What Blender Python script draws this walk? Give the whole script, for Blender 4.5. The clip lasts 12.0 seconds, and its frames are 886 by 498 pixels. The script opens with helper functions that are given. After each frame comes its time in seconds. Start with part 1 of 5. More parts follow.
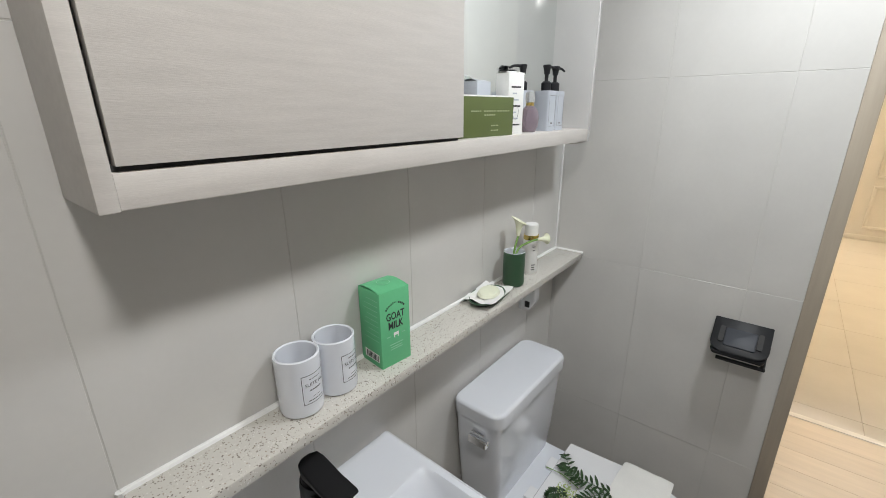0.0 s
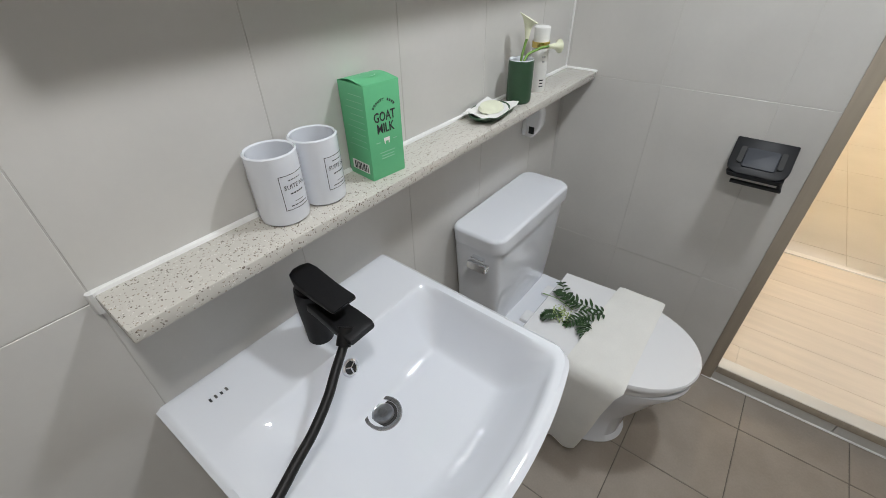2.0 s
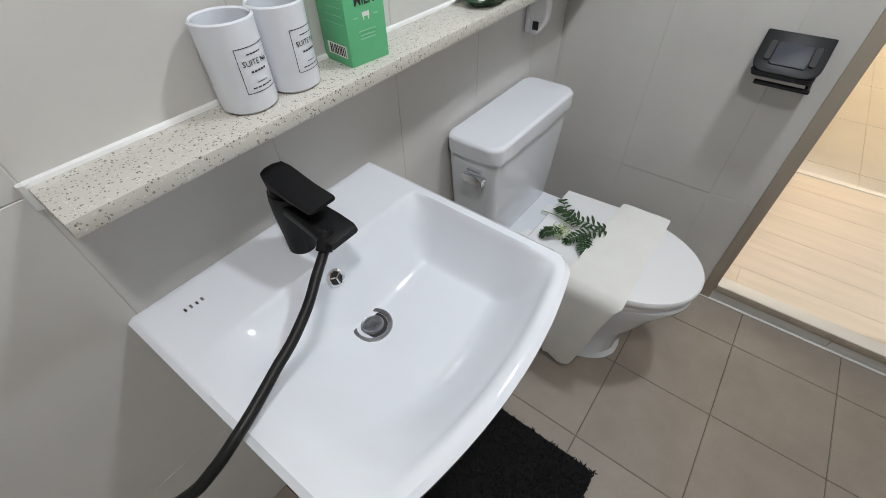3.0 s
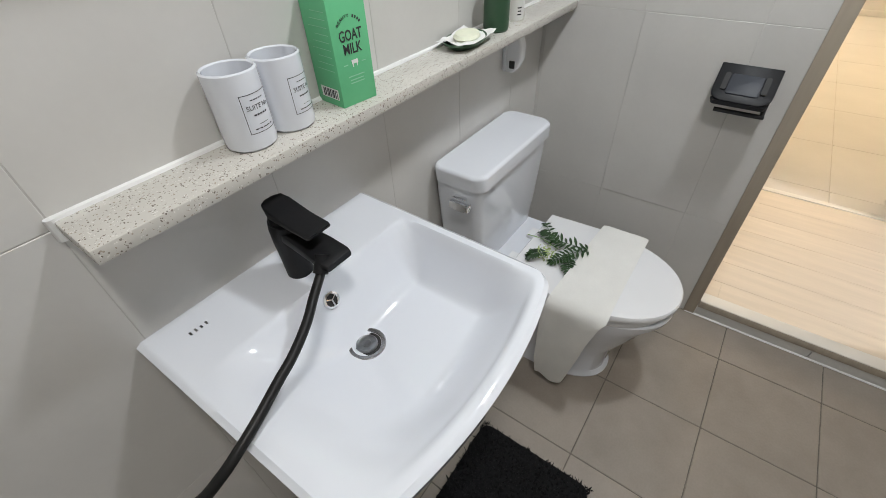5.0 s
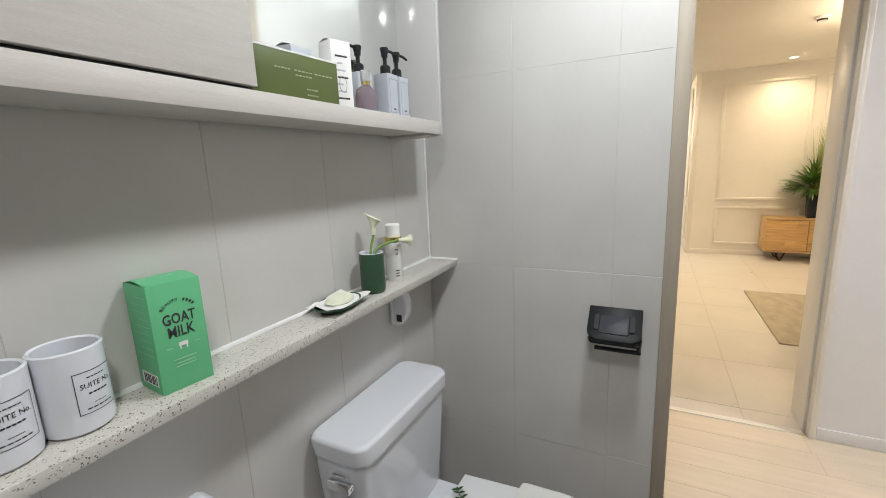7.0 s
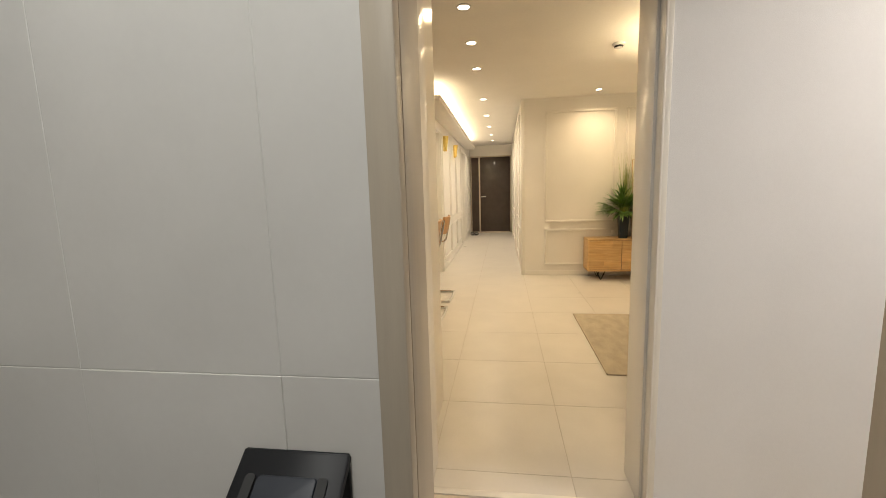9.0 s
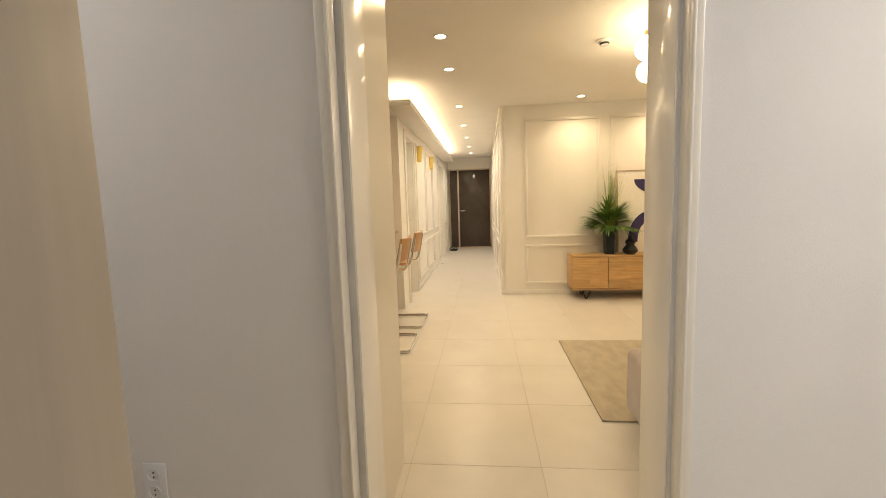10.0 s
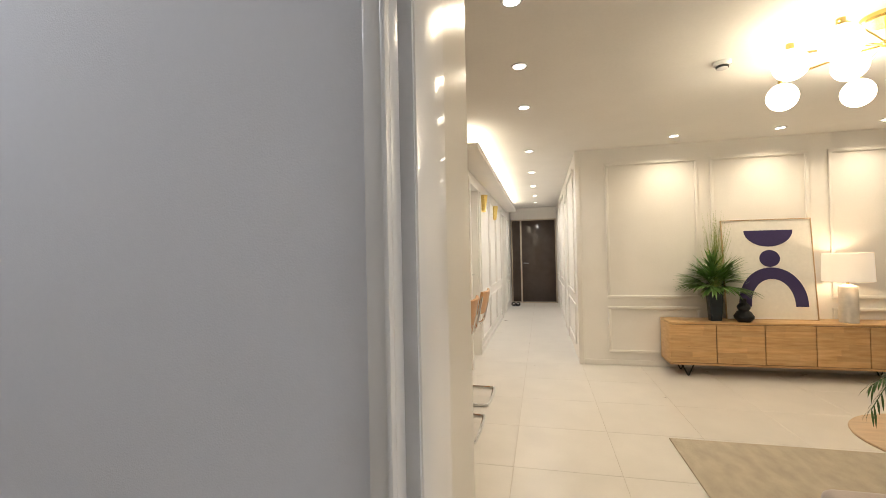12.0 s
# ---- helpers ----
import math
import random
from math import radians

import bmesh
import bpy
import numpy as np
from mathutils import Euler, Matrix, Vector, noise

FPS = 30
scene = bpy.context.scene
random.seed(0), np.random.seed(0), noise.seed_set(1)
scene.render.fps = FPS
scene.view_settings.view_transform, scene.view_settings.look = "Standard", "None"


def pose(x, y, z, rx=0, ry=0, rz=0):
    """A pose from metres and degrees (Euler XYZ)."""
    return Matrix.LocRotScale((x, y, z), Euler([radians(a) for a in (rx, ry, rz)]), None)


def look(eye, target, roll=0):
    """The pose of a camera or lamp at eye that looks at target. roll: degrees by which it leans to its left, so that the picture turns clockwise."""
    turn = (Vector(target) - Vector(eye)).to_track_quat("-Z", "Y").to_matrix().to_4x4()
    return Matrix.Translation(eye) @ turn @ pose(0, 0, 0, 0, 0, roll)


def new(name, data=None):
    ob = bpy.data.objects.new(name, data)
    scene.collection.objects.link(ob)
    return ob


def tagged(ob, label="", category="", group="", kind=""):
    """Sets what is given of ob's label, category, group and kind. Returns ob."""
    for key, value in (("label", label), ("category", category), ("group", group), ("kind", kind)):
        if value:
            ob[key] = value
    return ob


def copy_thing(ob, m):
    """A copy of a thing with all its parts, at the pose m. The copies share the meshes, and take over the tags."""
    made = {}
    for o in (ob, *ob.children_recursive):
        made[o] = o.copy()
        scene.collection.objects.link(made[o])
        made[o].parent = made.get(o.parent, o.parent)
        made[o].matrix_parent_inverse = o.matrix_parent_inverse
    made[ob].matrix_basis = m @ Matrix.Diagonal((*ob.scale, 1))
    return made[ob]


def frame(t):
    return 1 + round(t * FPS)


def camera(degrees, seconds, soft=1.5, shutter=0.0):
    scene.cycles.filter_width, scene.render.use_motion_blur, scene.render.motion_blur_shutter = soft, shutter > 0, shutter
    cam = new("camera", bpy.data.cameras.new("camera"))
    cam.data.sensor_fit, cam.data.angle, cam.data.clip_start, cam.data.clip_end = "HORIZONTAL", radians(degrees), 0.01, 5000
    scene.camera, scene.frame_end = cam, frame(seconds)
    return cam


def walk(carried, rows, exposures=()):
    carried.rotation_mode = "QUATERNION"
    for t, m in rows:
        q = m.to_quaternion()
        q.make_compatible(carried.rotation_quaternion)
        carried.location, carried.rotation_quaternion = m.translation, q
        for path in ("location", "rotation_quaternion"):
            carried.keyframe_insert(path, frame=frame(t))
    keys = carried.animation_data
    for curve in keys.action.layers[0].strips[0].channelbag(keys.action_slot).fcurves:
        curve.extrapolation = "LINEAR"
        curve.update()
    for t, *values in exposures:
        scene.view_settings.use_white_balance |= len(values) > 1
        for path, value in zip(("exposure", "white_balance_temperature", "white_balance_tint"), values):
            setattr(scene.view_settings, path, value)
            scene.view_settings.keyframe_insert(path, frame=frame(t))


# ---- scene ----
cam = camera(93.1, 12.0, 0.7)
PATH = [
    (0, (-1.457, -0.631, 1.501), (0.017, 0.568, 0.876), -0.4),
    (0.5, (-1.445, -0.618, 1.46), (-0.011, 0.54, 0.682), -0.7),
    (1, (-1.44, -0.599, 1.428), (-0.061, 0.505, 0.489), -0.8),
    (1.5, (-1.436, -0.596, 1.399), (-0.113, 0.462, 0.336), -1.0),
    (2, (-1.427, -0.594, 1.354), (-0.168, 0.406, 0.165), -1.2),
    (2.5, (-1.416, -0.587, 1.311), (-0.239, 0.348, -0.008), -1.3),
    (3, (-1.405, -0.592, 1.271), (-0.31, 0.282, -0.156), -1.7),
    (3.2, (-1.403, -0.59, 1.259), (-0.332, 0.259, -0.202), -1.5),
    (4.8, (-1.423, -0.628, 1.283), (-0.322, 0.247, -0.139), -2.5),
    (5, (-1.439, -0.633, 1.297), (-0.245, 0.276, -0.026), -2.7),
    (5.5, (-1.465, -0.656, 1.329), (-0.048, 0.326, 0.316), -3.0),
    (6, (-1.475, -0.678, 1.352), (0.107, 0.314, 0.637), -2.7),
    (6.5, (-1.416, -0.687, 1.355), (0.268, 0.268, 0.852), -2.4),
    (7, (-1.286, -0.703, 1.317), (0.467, 0.18, 0.935), -2.4),
    (7.5, (-1.14, -0.756, 1.275), (0.705, -0.06, 0.944), -2.2),
    (7.7, (-1.073, -0.78, 1.269), (0.799, -0.162, 0.936), -2.0),
    (9.3, (-0.337, -0.915, 1.208), (1.631, -0.666, 0.951), -1.7),
    (9.5, (-0.247, -0.928, 1.202), (1.724, -0.694, 0.96), -1.7),
    (10, (-0.015, -0.934, 1.203), (1.964, -0.737, 0.989), -1.8),
    (10.5, (0.164, -0.933, 1.177), (2.147, -0.749, 0.988), -1.7),
    (11, (0.313, -0.917, 1.163), (2.3, -0.755, 0.999), -1.5),
    (11.5, (0.458, -0.845, 1.195), (2.446, -0.662, 1.075), -1.4),
    (12, (0.509, -0.758, 1.245), (2.456, -0.303, 1.274), -1.2),
]
EXPO = [(0, 0.12, 6600, 10), (2, 0.18, 6500, 10), (3, 0.26, 6450, 10), (5, 0.29, 6550, 10), (5.6, 0.34, 6750, 10), (6.5, 0.16, 6600, 10), (7.5, 0.13, 6650, 10), (9.5, -0.19, 7250, 10), (10, -0.03, 7250, 10), (10.5, -0.02, 7000, 10), (11.3, -0.05, 6350, 10), (12, -0.08, 5800, 10)]
walk(cam, [(t, look(eye, target, roll)) for t, eye, target, roll in PATH], EXPO)

# ---- world and lights ----
world = bpy.data.worlds.new("world")
scene.world = world
world.use_nodes = True
world.node_tree.nodes["Background"].inputs[0].default_value = (0.02, 0.02, 0.025, 1)
world.node_tree.nodes["Background"].inputs[1].default_value = 0.3

COOL = (0.90, 0.955, 1.0)
WHITE = (0.98, 0.97, 0.95)
NEUTRAL = (1.0, 0.95, 0.90)
WARM = (1.0, 0.78, 0.50)


def lamp(name, kind, m, power, colour, size=0.1, spot=None, blend=0.6):
    data = bpy.data.lights.new(name, kind)
    data.energy, data.color = power, colour
    if kind == "AREA":
        data.shape, data.size = "DISK", size
    else:
        data.shadow_soft_size = size
    if spot:
        data.spot_size, data.spot_blend = radians(spot), blend
    ob = new(name, data)
    ob.matrix_world = m
    return ob


def down(x, y, z):
    return look((x, y, z), (x + 0.001, y, z - 1))


H = 2.385          # ceiling of bedroom and living room
HB = 2.2           # bathroom ceiling
ZB = -0.038        # bathroom floor
BATH_SPOTS = [(-1.445, -0.74), (-0.47, -0.70)]
HALL_SPOTS = [(x, -0.655) for x in (2.41, 3.09, 3.83, 5.28, 6.54, 7.78, 9.02, 10.18)]
WALL_SPOTS = [(5.09, -2.07), (5.09, -2.99), (5.09, -3.82)]
for (x, y), power in zip(BATH_SPOTS, (8.0, 9.9)):
    lamp("bathroom_downlight_lamp", "AREA", down(x, y, HB - 0.012), power, WHITE if x < -1 else COOL, 0.16)
for x, y in HALL_SPOTS:
    lamp("hall_downlight_lamp", "SPOT", down(x, y, H - 0.02), 40 if x < 5 else 54, WARM if x < 5 else (1.0, 0.88, 0.72), 0.05, 150, 1.0)
for x, y in WALL_SPOTS:
    lamp("wall_downlight_lamp", "SPOT", down(x, y, H - 0.02), 36, WARM, 0.05, 150, 1.0)
# assumed fill lamps that brighten the bedroom walls; their fittings are unseen
BED_FILLS = [(0.55, -2.75), (0.55, 0.45)]
for (x, y), power in zip(BED_FILLS, (19.5, 3.4)):
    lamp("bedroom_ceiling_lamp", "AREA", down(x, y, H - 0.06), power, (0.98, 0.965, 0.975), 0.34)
lamp("table_lamp_bulb_lamp", "POINT", pose(5.21, -3.552, 1.05), 10, WARM, 0.03)
for x in (6.08, 7.45):
    lamp("sconce_bulb_lamp", "POINT", pose(x, -0.034, 1.92), 2.2, WARM, 0.02)
COVE = lamp("cove_strip_lamp", "AREA", look((7.1, -0.11, 2.235), (7.1, -0.16, 3)), 26, (1.0, 0.83, 0.58), 0.1)
COVE.data.shape, COVE.data.size, COVE.data.size_y = "RECTANGLE", 5.8, 0.08
COVE_END = lamp("cove_strip_lamp", "AREA", pose(4.55, 1.15, 2.235, 180, 0, 0), 10, (1.0, 0.83, 0.58), 0.1)
COVE_END.data.shape, COVE_END.data.size, COVE_END.data.size_y = "RECTANGLE", 0.08, 2.5


# ---- materials ----
def mat(name, colour, rough=0.5, metal=0.0, vary=0.06, scale=6.0, fine=0.03, bump=0.0, bump_scale=60.0, coat=0.0,
        stretch=(1, 1, 1), dark=None, alpha_trans=0.0, ior=1.45, piece=0.0, sheen=0.0):
    m = bpy.data.materials.new(name)
    m.use_nodes = True
    nt = m.node_tree
    n, l = nt.nodes, nt.links
    b = n["Principled BSDF"]
    b.inputs["Roughness"].default_value, b.inputs["Metallic"].default_value = rough, metal
    b.inputs["Coat Weight"].default_value, b.inputs["IOR"].default_value = coat, ior
    b.inputs["Transmission Weight"].default_value = alpha_trans
    b.inputs["Sheen Weight"].default_value = sheen
    tc = n.new("ShaderNodeTexCoord")
    mp = n.new("ShaderNodeMapping")
    mp.inputs["Scale"].default_value = stretch
    geo = n.new("ShaderNodeNewGeometry")
    l.new(geo.outputs["Position"], mp.inputs["Vector"])
    big, small = n.new("ShaderNodeTexNoise"), n.new("ShaderNodeTexNoise")
    big.inputs["Scale"].default_value, big.inputs["Detail"].default_value = scale, 4
    small.inputs["Scale"].default_value, small.inputs["Detail"].default_value = scale * 18, 3
    for t in (big, small):
        l.new(mp.outputs[0], t.inputs["Vector"])
    c = Vector(colour)
    lo = Vector(dark) if dark else c * (1 - vary * 2)
    hi = c * (1 + vary) if not dark else c
    mix = n.new("ShaderNodeMix")
    mix.data_type = "RGBA"
    mix.inputs[6].default_value, mix.inputs[7].default_value = (*lo, 1), (*[min(v, 0.95) for v in hi], 1)
    ramp = n.new("ShaderNodeMapRange")
    ramp.inputs[1].default_value, ramp.inputs[2].default_value = 0.3, 0.7
    l.new(big.outputs["Fac"], ramp.inputs[0])
    l.new(ramp.outputs[0], mix.inputs[0])
    hsv = n.new("ShaderNodeHueSaturation")
    l.new(mix.outputs[2], hsv.inputs["Color"])
    val = n.new("ShaderNodeMath")
    val.operation = "MULTIPLY_ADD"
    l.new(small.outputs["Fac"], val.inputs[0])
    val.inputs[1].default_value, val.inputs[2].default_value = 2 * fine, 1 - fine
    last = val.outputs[0]
    if piece:
        info, add = n.new("ShaderNodeObjectInfo"), n.new("ShaderNodeMath")
        add.operation = "MULTIPLY_ADD"
        l.new(info.outputs["Random"], add.inputs[0])
        add.inputs[1].default_value = piece
        l.new(last, add.inputs[2])
        last = add.outputs[0]
    l.new(last, hsv.inputs["Value"])
    l.new(hsv.outputs[0], b.inputs["Base Color"])
    rr = n.new("ShaderNodeMath")
    rr.operation = "MULTIPLY_ADD"
    l.new(big.outputs["Fac"], rr.inputs[0])
    rr.inputs[1].default_value, rr.inputs[2].default_value = 0.12, max(rough - 0.06, 0.02)
    l.new(rr.outputs[0], b.inputs["Roughness"])
    if bump:
        bn, bt = n.new("ShaderNodeBump"), n.new("ShaderNodeTexNoise")
        bt.inputs["Scale"].default_value, bt.inputs["Detail"].default_value = bump_scale, 3
        l.new(mp.outputs[0], bt.inputs["Vector"])
        l.new(bt.outputs["Fac"], bn.inputs["Height"])
        bn.inputs["Strength"].default_value, bn.inputs["Distance"].default_value = bump, 0.004
        l.new(bn.outputs[0], b.inputs["Normal"])
    return m


def glow(name, colour, strength):
    m = bpy.data.materials.new(name)
    m.use_nodes = True
    b = m.node_tree.nodes["Principled BSDF"]
    b.inputs["Base Color"].default_value = (*colour, 1)
    b.inputs["Emission Color"].default_value = (*colour, 1)
    b.inputs["Emission Strength"].default_value = strength
    return m


def speckled(name, base, rough):
    """Engineered stone: a pale ground with dark and light chips."""
    m = mat(name, base, rough, vary=0.02, scale=8)
    n, l = m.node_tree.nodes, m.node_tree.links
    b = n["Principled BSDF"]
    col = b.inputs["Base Color"].links[0].from_socket
    geo = n.new("ShaderNodeNewGeometry")
    for scale, limit, tint in ((250, 0.15, (0.17, 0.14, 0.12)), (210, 0.13, (0.36, 0.31, 0.26)), (150, 0.12, (0.28, 0.25, 0.22)), (260, 0.13, (0.70, 0.68, 0.64))):
        v, wn = n.new("ShaderNodeTexVoronoi"), n.new("ShaderNodeTexNoise")
        v.inputs["Scale"].default_value = scale
        wn.inputs["Scale"].default_value = scale * 0.55
        l.new(geo.outputs["Position"], v.inputs["Vector"])
        l.new(geo.outputs["Position"], wn.inputs["Vector"])
        lt, gt, mul, mix = n.new("ShaderNodeMath"), n.new("ShaderNodeMath"), n.new("ShaderNodeMath"), n.new("ShaderNodeMix")
        lt.operation, gt.operation, mul.operation, mix.data_type = "LESS_THAN", "GREATER_THAN", "MULTIPLY", "RGBA"
        lt.inputs[1].default_value, gt.inputs[1].default_value = limit * 2.2, 0.56
        l.new(v.outputs["Distance"], lt.inputs[0])
        l.new(wn.outputs["Fac"], gt.inputs[0])
        l.new(lt.outputs[0], mul.inputs[0])
        l.new(gt.outputs[0], mul.inputs[1])
        l.new(mul.outputs[0], mix.inputs[0])
        l.new(col, mix.inputs[6])
        mix.inputs[7].default_value = (*tint, 1)
        col = mix.outputs[2]
    l.new(col, b.inputs["Base Color"])
    return m


M_TILE = mat("wall_tile", (0.585, 0.573, 0.55), 0.36, vary=0.028, scale=4.5, fine=0.02, bump=0.04, bump_scale=40, piece=0.02)
M_GROUT = mat("wall_grout", (0.52, 0.506, 0.48), 0.8)
M_GROUTP = mat("pale_wall_grout", (0.575, 0.562, 0.54), 0.8)
M_BFLOOR = mat("floor_tile", (0.305, 0.266, 0.228), 0.5, vary=0.06, scale=9, fine=0.08, bump=0.12, bump_scale=120, piece=0.05)
M_BGROUT = mat("floor_grout", (0.17, 0.15, 0.13), 0.85, vary=0.15, scale=20)
M_PAINT = mat("white_wallpaper", (0.76, 0.75, 0.74), 0.75, vary=0.012, scale=4, fine=0.02, bump=0.12, bump_scale=320)
M_LPAINT = mat("cream_wall_paint", (0.80, 0.775, 0.735), 0.6, vary=0.012, scale=4, bump=0.05, bump_scale=300)
M_TRIM = mat("cream_trim", (0.78, 0.755, 0.71), 0.42, vary=0.015, scale=5)
M_CEIL = mat("ceiling_paper", (0.80, 0.78, 0.75), 0.8, vary=0.012, scale=3, bump=0.06, bump_scale=300)
M_FRAME = mat("grey_beige_wood_frame", (0.40, 0.345, 0.275), 0.36, vary=0.05, scale=7, fine=0.02, stretch=(7, 7, 0.5))
M_JAMB = mat("ivory_door_frame", (0.77, 0.735, 0.665), 0.32, vary=0.008, scale=3, fine=0.006, coat=0.3)
M_LFLOOR = mat("porcelain_floor_tile", (0.62, 0.59, 0.545), 0.30, vary=0.03, scale=3.5, fine=0.02, piece=0.03, bump=0.02)
M_LGROUT = mat("living_grout", (0.50, 0.45, 0.39), 0.8)
M_PLANK = mat("pale_laminate", (0.70, 0.60, 0.475), 0.38, vary=0.035, scale=3.5, fine=0.035, stretch=(9, 0.8, 1), piece=0.025)
M_PGAP = mat("laminate_gap", (0.60, 0.51, 0.40), 0.7)
M_CAB = mat("pale_wood_foil", (0.59, 0.56, 0.53), 0.42, vary=0.03, scale=8, fine=0.09, stretch=(1.2, 9, 14), bump=0.08, bump_scale=60)
M_CABG = mat("glossy_pale_panel", (0.58, 0.57, 0.56), 0.12, vary=0.01, fine=0.01, coat=0.4)
M_REST = mat("blue_grey_plastic", (0.030, 0.034, 0.044), 0.5, vary=0.05)
# near-black: paints the shade in gaps, slots and holes; also colours the vent ring
M_DARK = mat("dark_shade_and_vent", (0.03, 0.03, 0.03), 0.7)
M_STONE = speckled("speckled_stone", (0.575, 0.555, 0.51), 0.24)
M_SEAL = mat("grey_rubber_seal", (0.60, 0.585, 0.555), 0.6)
M_SILICONE = mat("white_silicone", (0.80, 0.80, 0.79), 0.35)
M_CERAMIC = mat("white_ceramic", (0.71, 0.735, 0.785), 0.07, vary=0.004, scale=3, fine=0.004, coat=0.5)
M_SEATP = mat("white_seat_plastic", (0.76, 0.765, 0.78), 0.16, vary=0.004, scale=3, fine=0.004)
M_BLACK = mat("matte_black_metal", (0.008, 0.008, 0.009), 0.42, vary=0.1, fine=0.1, ior=1.32)
M_BLACKP = mat("black_plastic", (0.012, 0.0125, 0.0145), 0.46, vary=0.1, ior=1.36)
M_RUBBER = mat("black_hose", (0.010, 0.010, 0.010), 0.42, vary=0.1, ior=1.35)
M_CHROME = mat("chrome", (0.82, 0.83, 0.85), 0.08, metal=1.0, vary=0.01, fine=0.01)
M_STEEL = mat("brushed_steel", (0.55, 0.56, 0.58), 0.25, metal=1.0, vary=0.05)
M_PLUG = mat("dull_chrome", (0.34, 0.35, 0.37), 0.3, metal=1.0, vary=0.15, scale=60)
M_MIRROR = mat("mirror", (0.86, 0.89, 0.88), 0.02, metal=1.0, vary=0.0, fine=0.0)
M_OAK = mat("warm_oak", (0.58, 0.385, 0.185), 0.42, vary=0.1, scale=5, fine=0.16, stretch=(2, 1.0, 9), dark=(0.44, 0.255, 0.10), piece=0.30)
# darkened copy of the oak: shade between the sideboard doors, put into colour
M_OAKD = mat("oak_gap_shade", (0.20, 0.12, 0.06), 0.6)
M_CHAIRW = mat("honey_beech", (0.50, 0.27, 0.11), 0.4, vary=0.08, scale=4, fine=0.12, stretch=(9, 1, 1))
M_WOODT = mat("pale_table_wood", (0.52, 0.36, 0.21), 0.4, vary=0.08, scale=4, fine=0.12, stretch=(9, 1, 1))
M_SLAT = mat("brown_slat_wood", (0.36, 0.19, 0.10), 0.5, vary=0.1, scale=6, fine=0.15, stretch=(9, 9, 0.7))
M_TOWEL = mat("white_cotton", (0.77, 0.765, 0.735), 0.95, vary=0.02, scale=12, bump=0.3, bump_scale=800, sheen=0.3)
M_RUG = mat("beige_woven_rug", (0.43, 0.375, 0.29), 0.95, vary=0.075, scale=7, fine=0.13, bump=0.5, bump_scale=320, stretch=(1, 2.0, 1))
M_SHAG = mat("black_shag", (0.005, 0.005, 0.006), 0.95, vary=0.2)
M_SOFA = mat("mauve_grey_velvet", (0.42, 0.36, 0.34), 0.9, vary=0.06, scale=9, fine=0.08, bump=0.2, bump_scale=180, sheen=0.4)
M_LEAF = mat("green_leaf", (0.036, 0.105, 0.022), 0.45, vary=0.25, scale=20)
M_FERN = mat("dark_fern", (0.022, 0.062, 0.016), 0.4, vary=0.3, scale=60)
M_LEAFP = mat("palm_leaf", (0.135, 0.26, 0.06), 0.36, vary=0.3, scale=14)
M_GRASS = mat("dry_green_grass", (0.30, 0.36, 0.10), 0.55, vary=0.2, scale=12)
M_STEM = mat("green_stem", (0.17, 0.31, 0.07), 0.5)
M_PETAL = mat("cream_petal", (0.80, 0.82, 0.62), 0.5, vary=0.05, scale=30)
M_WHITEFL = mat("white_flower", (0.82, 0.80, 0.72), 0.6)
M_BLOSSOM = mat("pale_green_blossom", (0.42, 0.52, 0.20), 0.6, vary=0.2, scale=80)
M_PRINT = mat("faded_print", (0.38, 0.42, 0.27), 0.5, vary=0.1, scale=90)
M_GREENCUP = mat("dark_green_enamel", (0.035, 0.085, 0.045), 0.35, vary=0.05)
M_GOAT = mat("mint_green_carton", (0.13, 0.50, 0.245), 0.5, vary=0.02)
M_MINT = mat("light_mint_ink", (0.30, 0.62, 0.42), 0.6)
M_PAPER = mat("white_paper", (0.80, 0.80, 0.78), 0.6, vary=0.01)
M_INK = mat("dark_ink", (0.04, 0.04, 0.045), 0.6)
M_OLIVE = mat("olive_carton", (0.095, 0.125, 0.035), 0.5, vary=0.05)
M_GREY = mat("pale_grey_plastic", (0.46, 0.49, 0.54), 0.35, vary=0.02)
M_PINK = mat("pink_glass", (0.42, 0.33, 0.37), 0.06, vary=0.02, alpha_trans=0.75)
M_CLEAR = mat("clear_glass", (0.85, 0.83, 0.78), 0.04, vary=0.0, fine=0.0, alpha_trans=0.85)
M_GOLD = mat("brass", (0.78, 0.60, 0.20), 0.24, metal=1.0, vary=0.03)
M_CREAMP = mat("cream_plaster", (0.66, 0.63, 0.58), 0.6, vary=0.04, scale=30, bump=0.2, bump_scale=90)
M_NAVY = mat("blue_black_vase", (0.018, 0.026, 0.035), 0.25, vary=0.1)
M_PURPLE = mat("indigo_print", (0.035, 0.025, 0.10), 0.7, vary=0.05, scale=40)
M_CANVAS = mat("cream_canvas", (0.76, 0.735, 0.68), 0.8, vary=0.02, scale=30)
M_GLASSD = mat("dark_bronze_glass", (0.055, 0.037, 0.028), 0.12, vary=0.1, coat=0.3)
M_ALU = mat("champagne_aluminium", (0.55, 0.47, 0.37), 0.35, metal=0.6, vary=0.05)
M_GLASSG = mat("green_glass", (0.04, 0.06, 0.03), 0.06, vary=0.1, alpha_trans=0.3)
M_SOAP = mat("cream_soap", (0.74, 0.76, 0.60), 0.5, vary=0.03, scale=40)
M_FUR = mat("black_fur", (0.008, 0.008, 0.008), 0.9, vary=0.2)
M_CURTAIN = mat("brown_curtain", (0.42, 0.21, 0.06), 0.8, vary=0.1, stretch=(8, 8, 0.5))
M_SHADE = glow("lit_lamp_shade", (1.0, 0.86, 0.66), 0.36)
M_BULB = glow("warm_lit_globe", (1.0, 0.82, 0.55), 17.5)
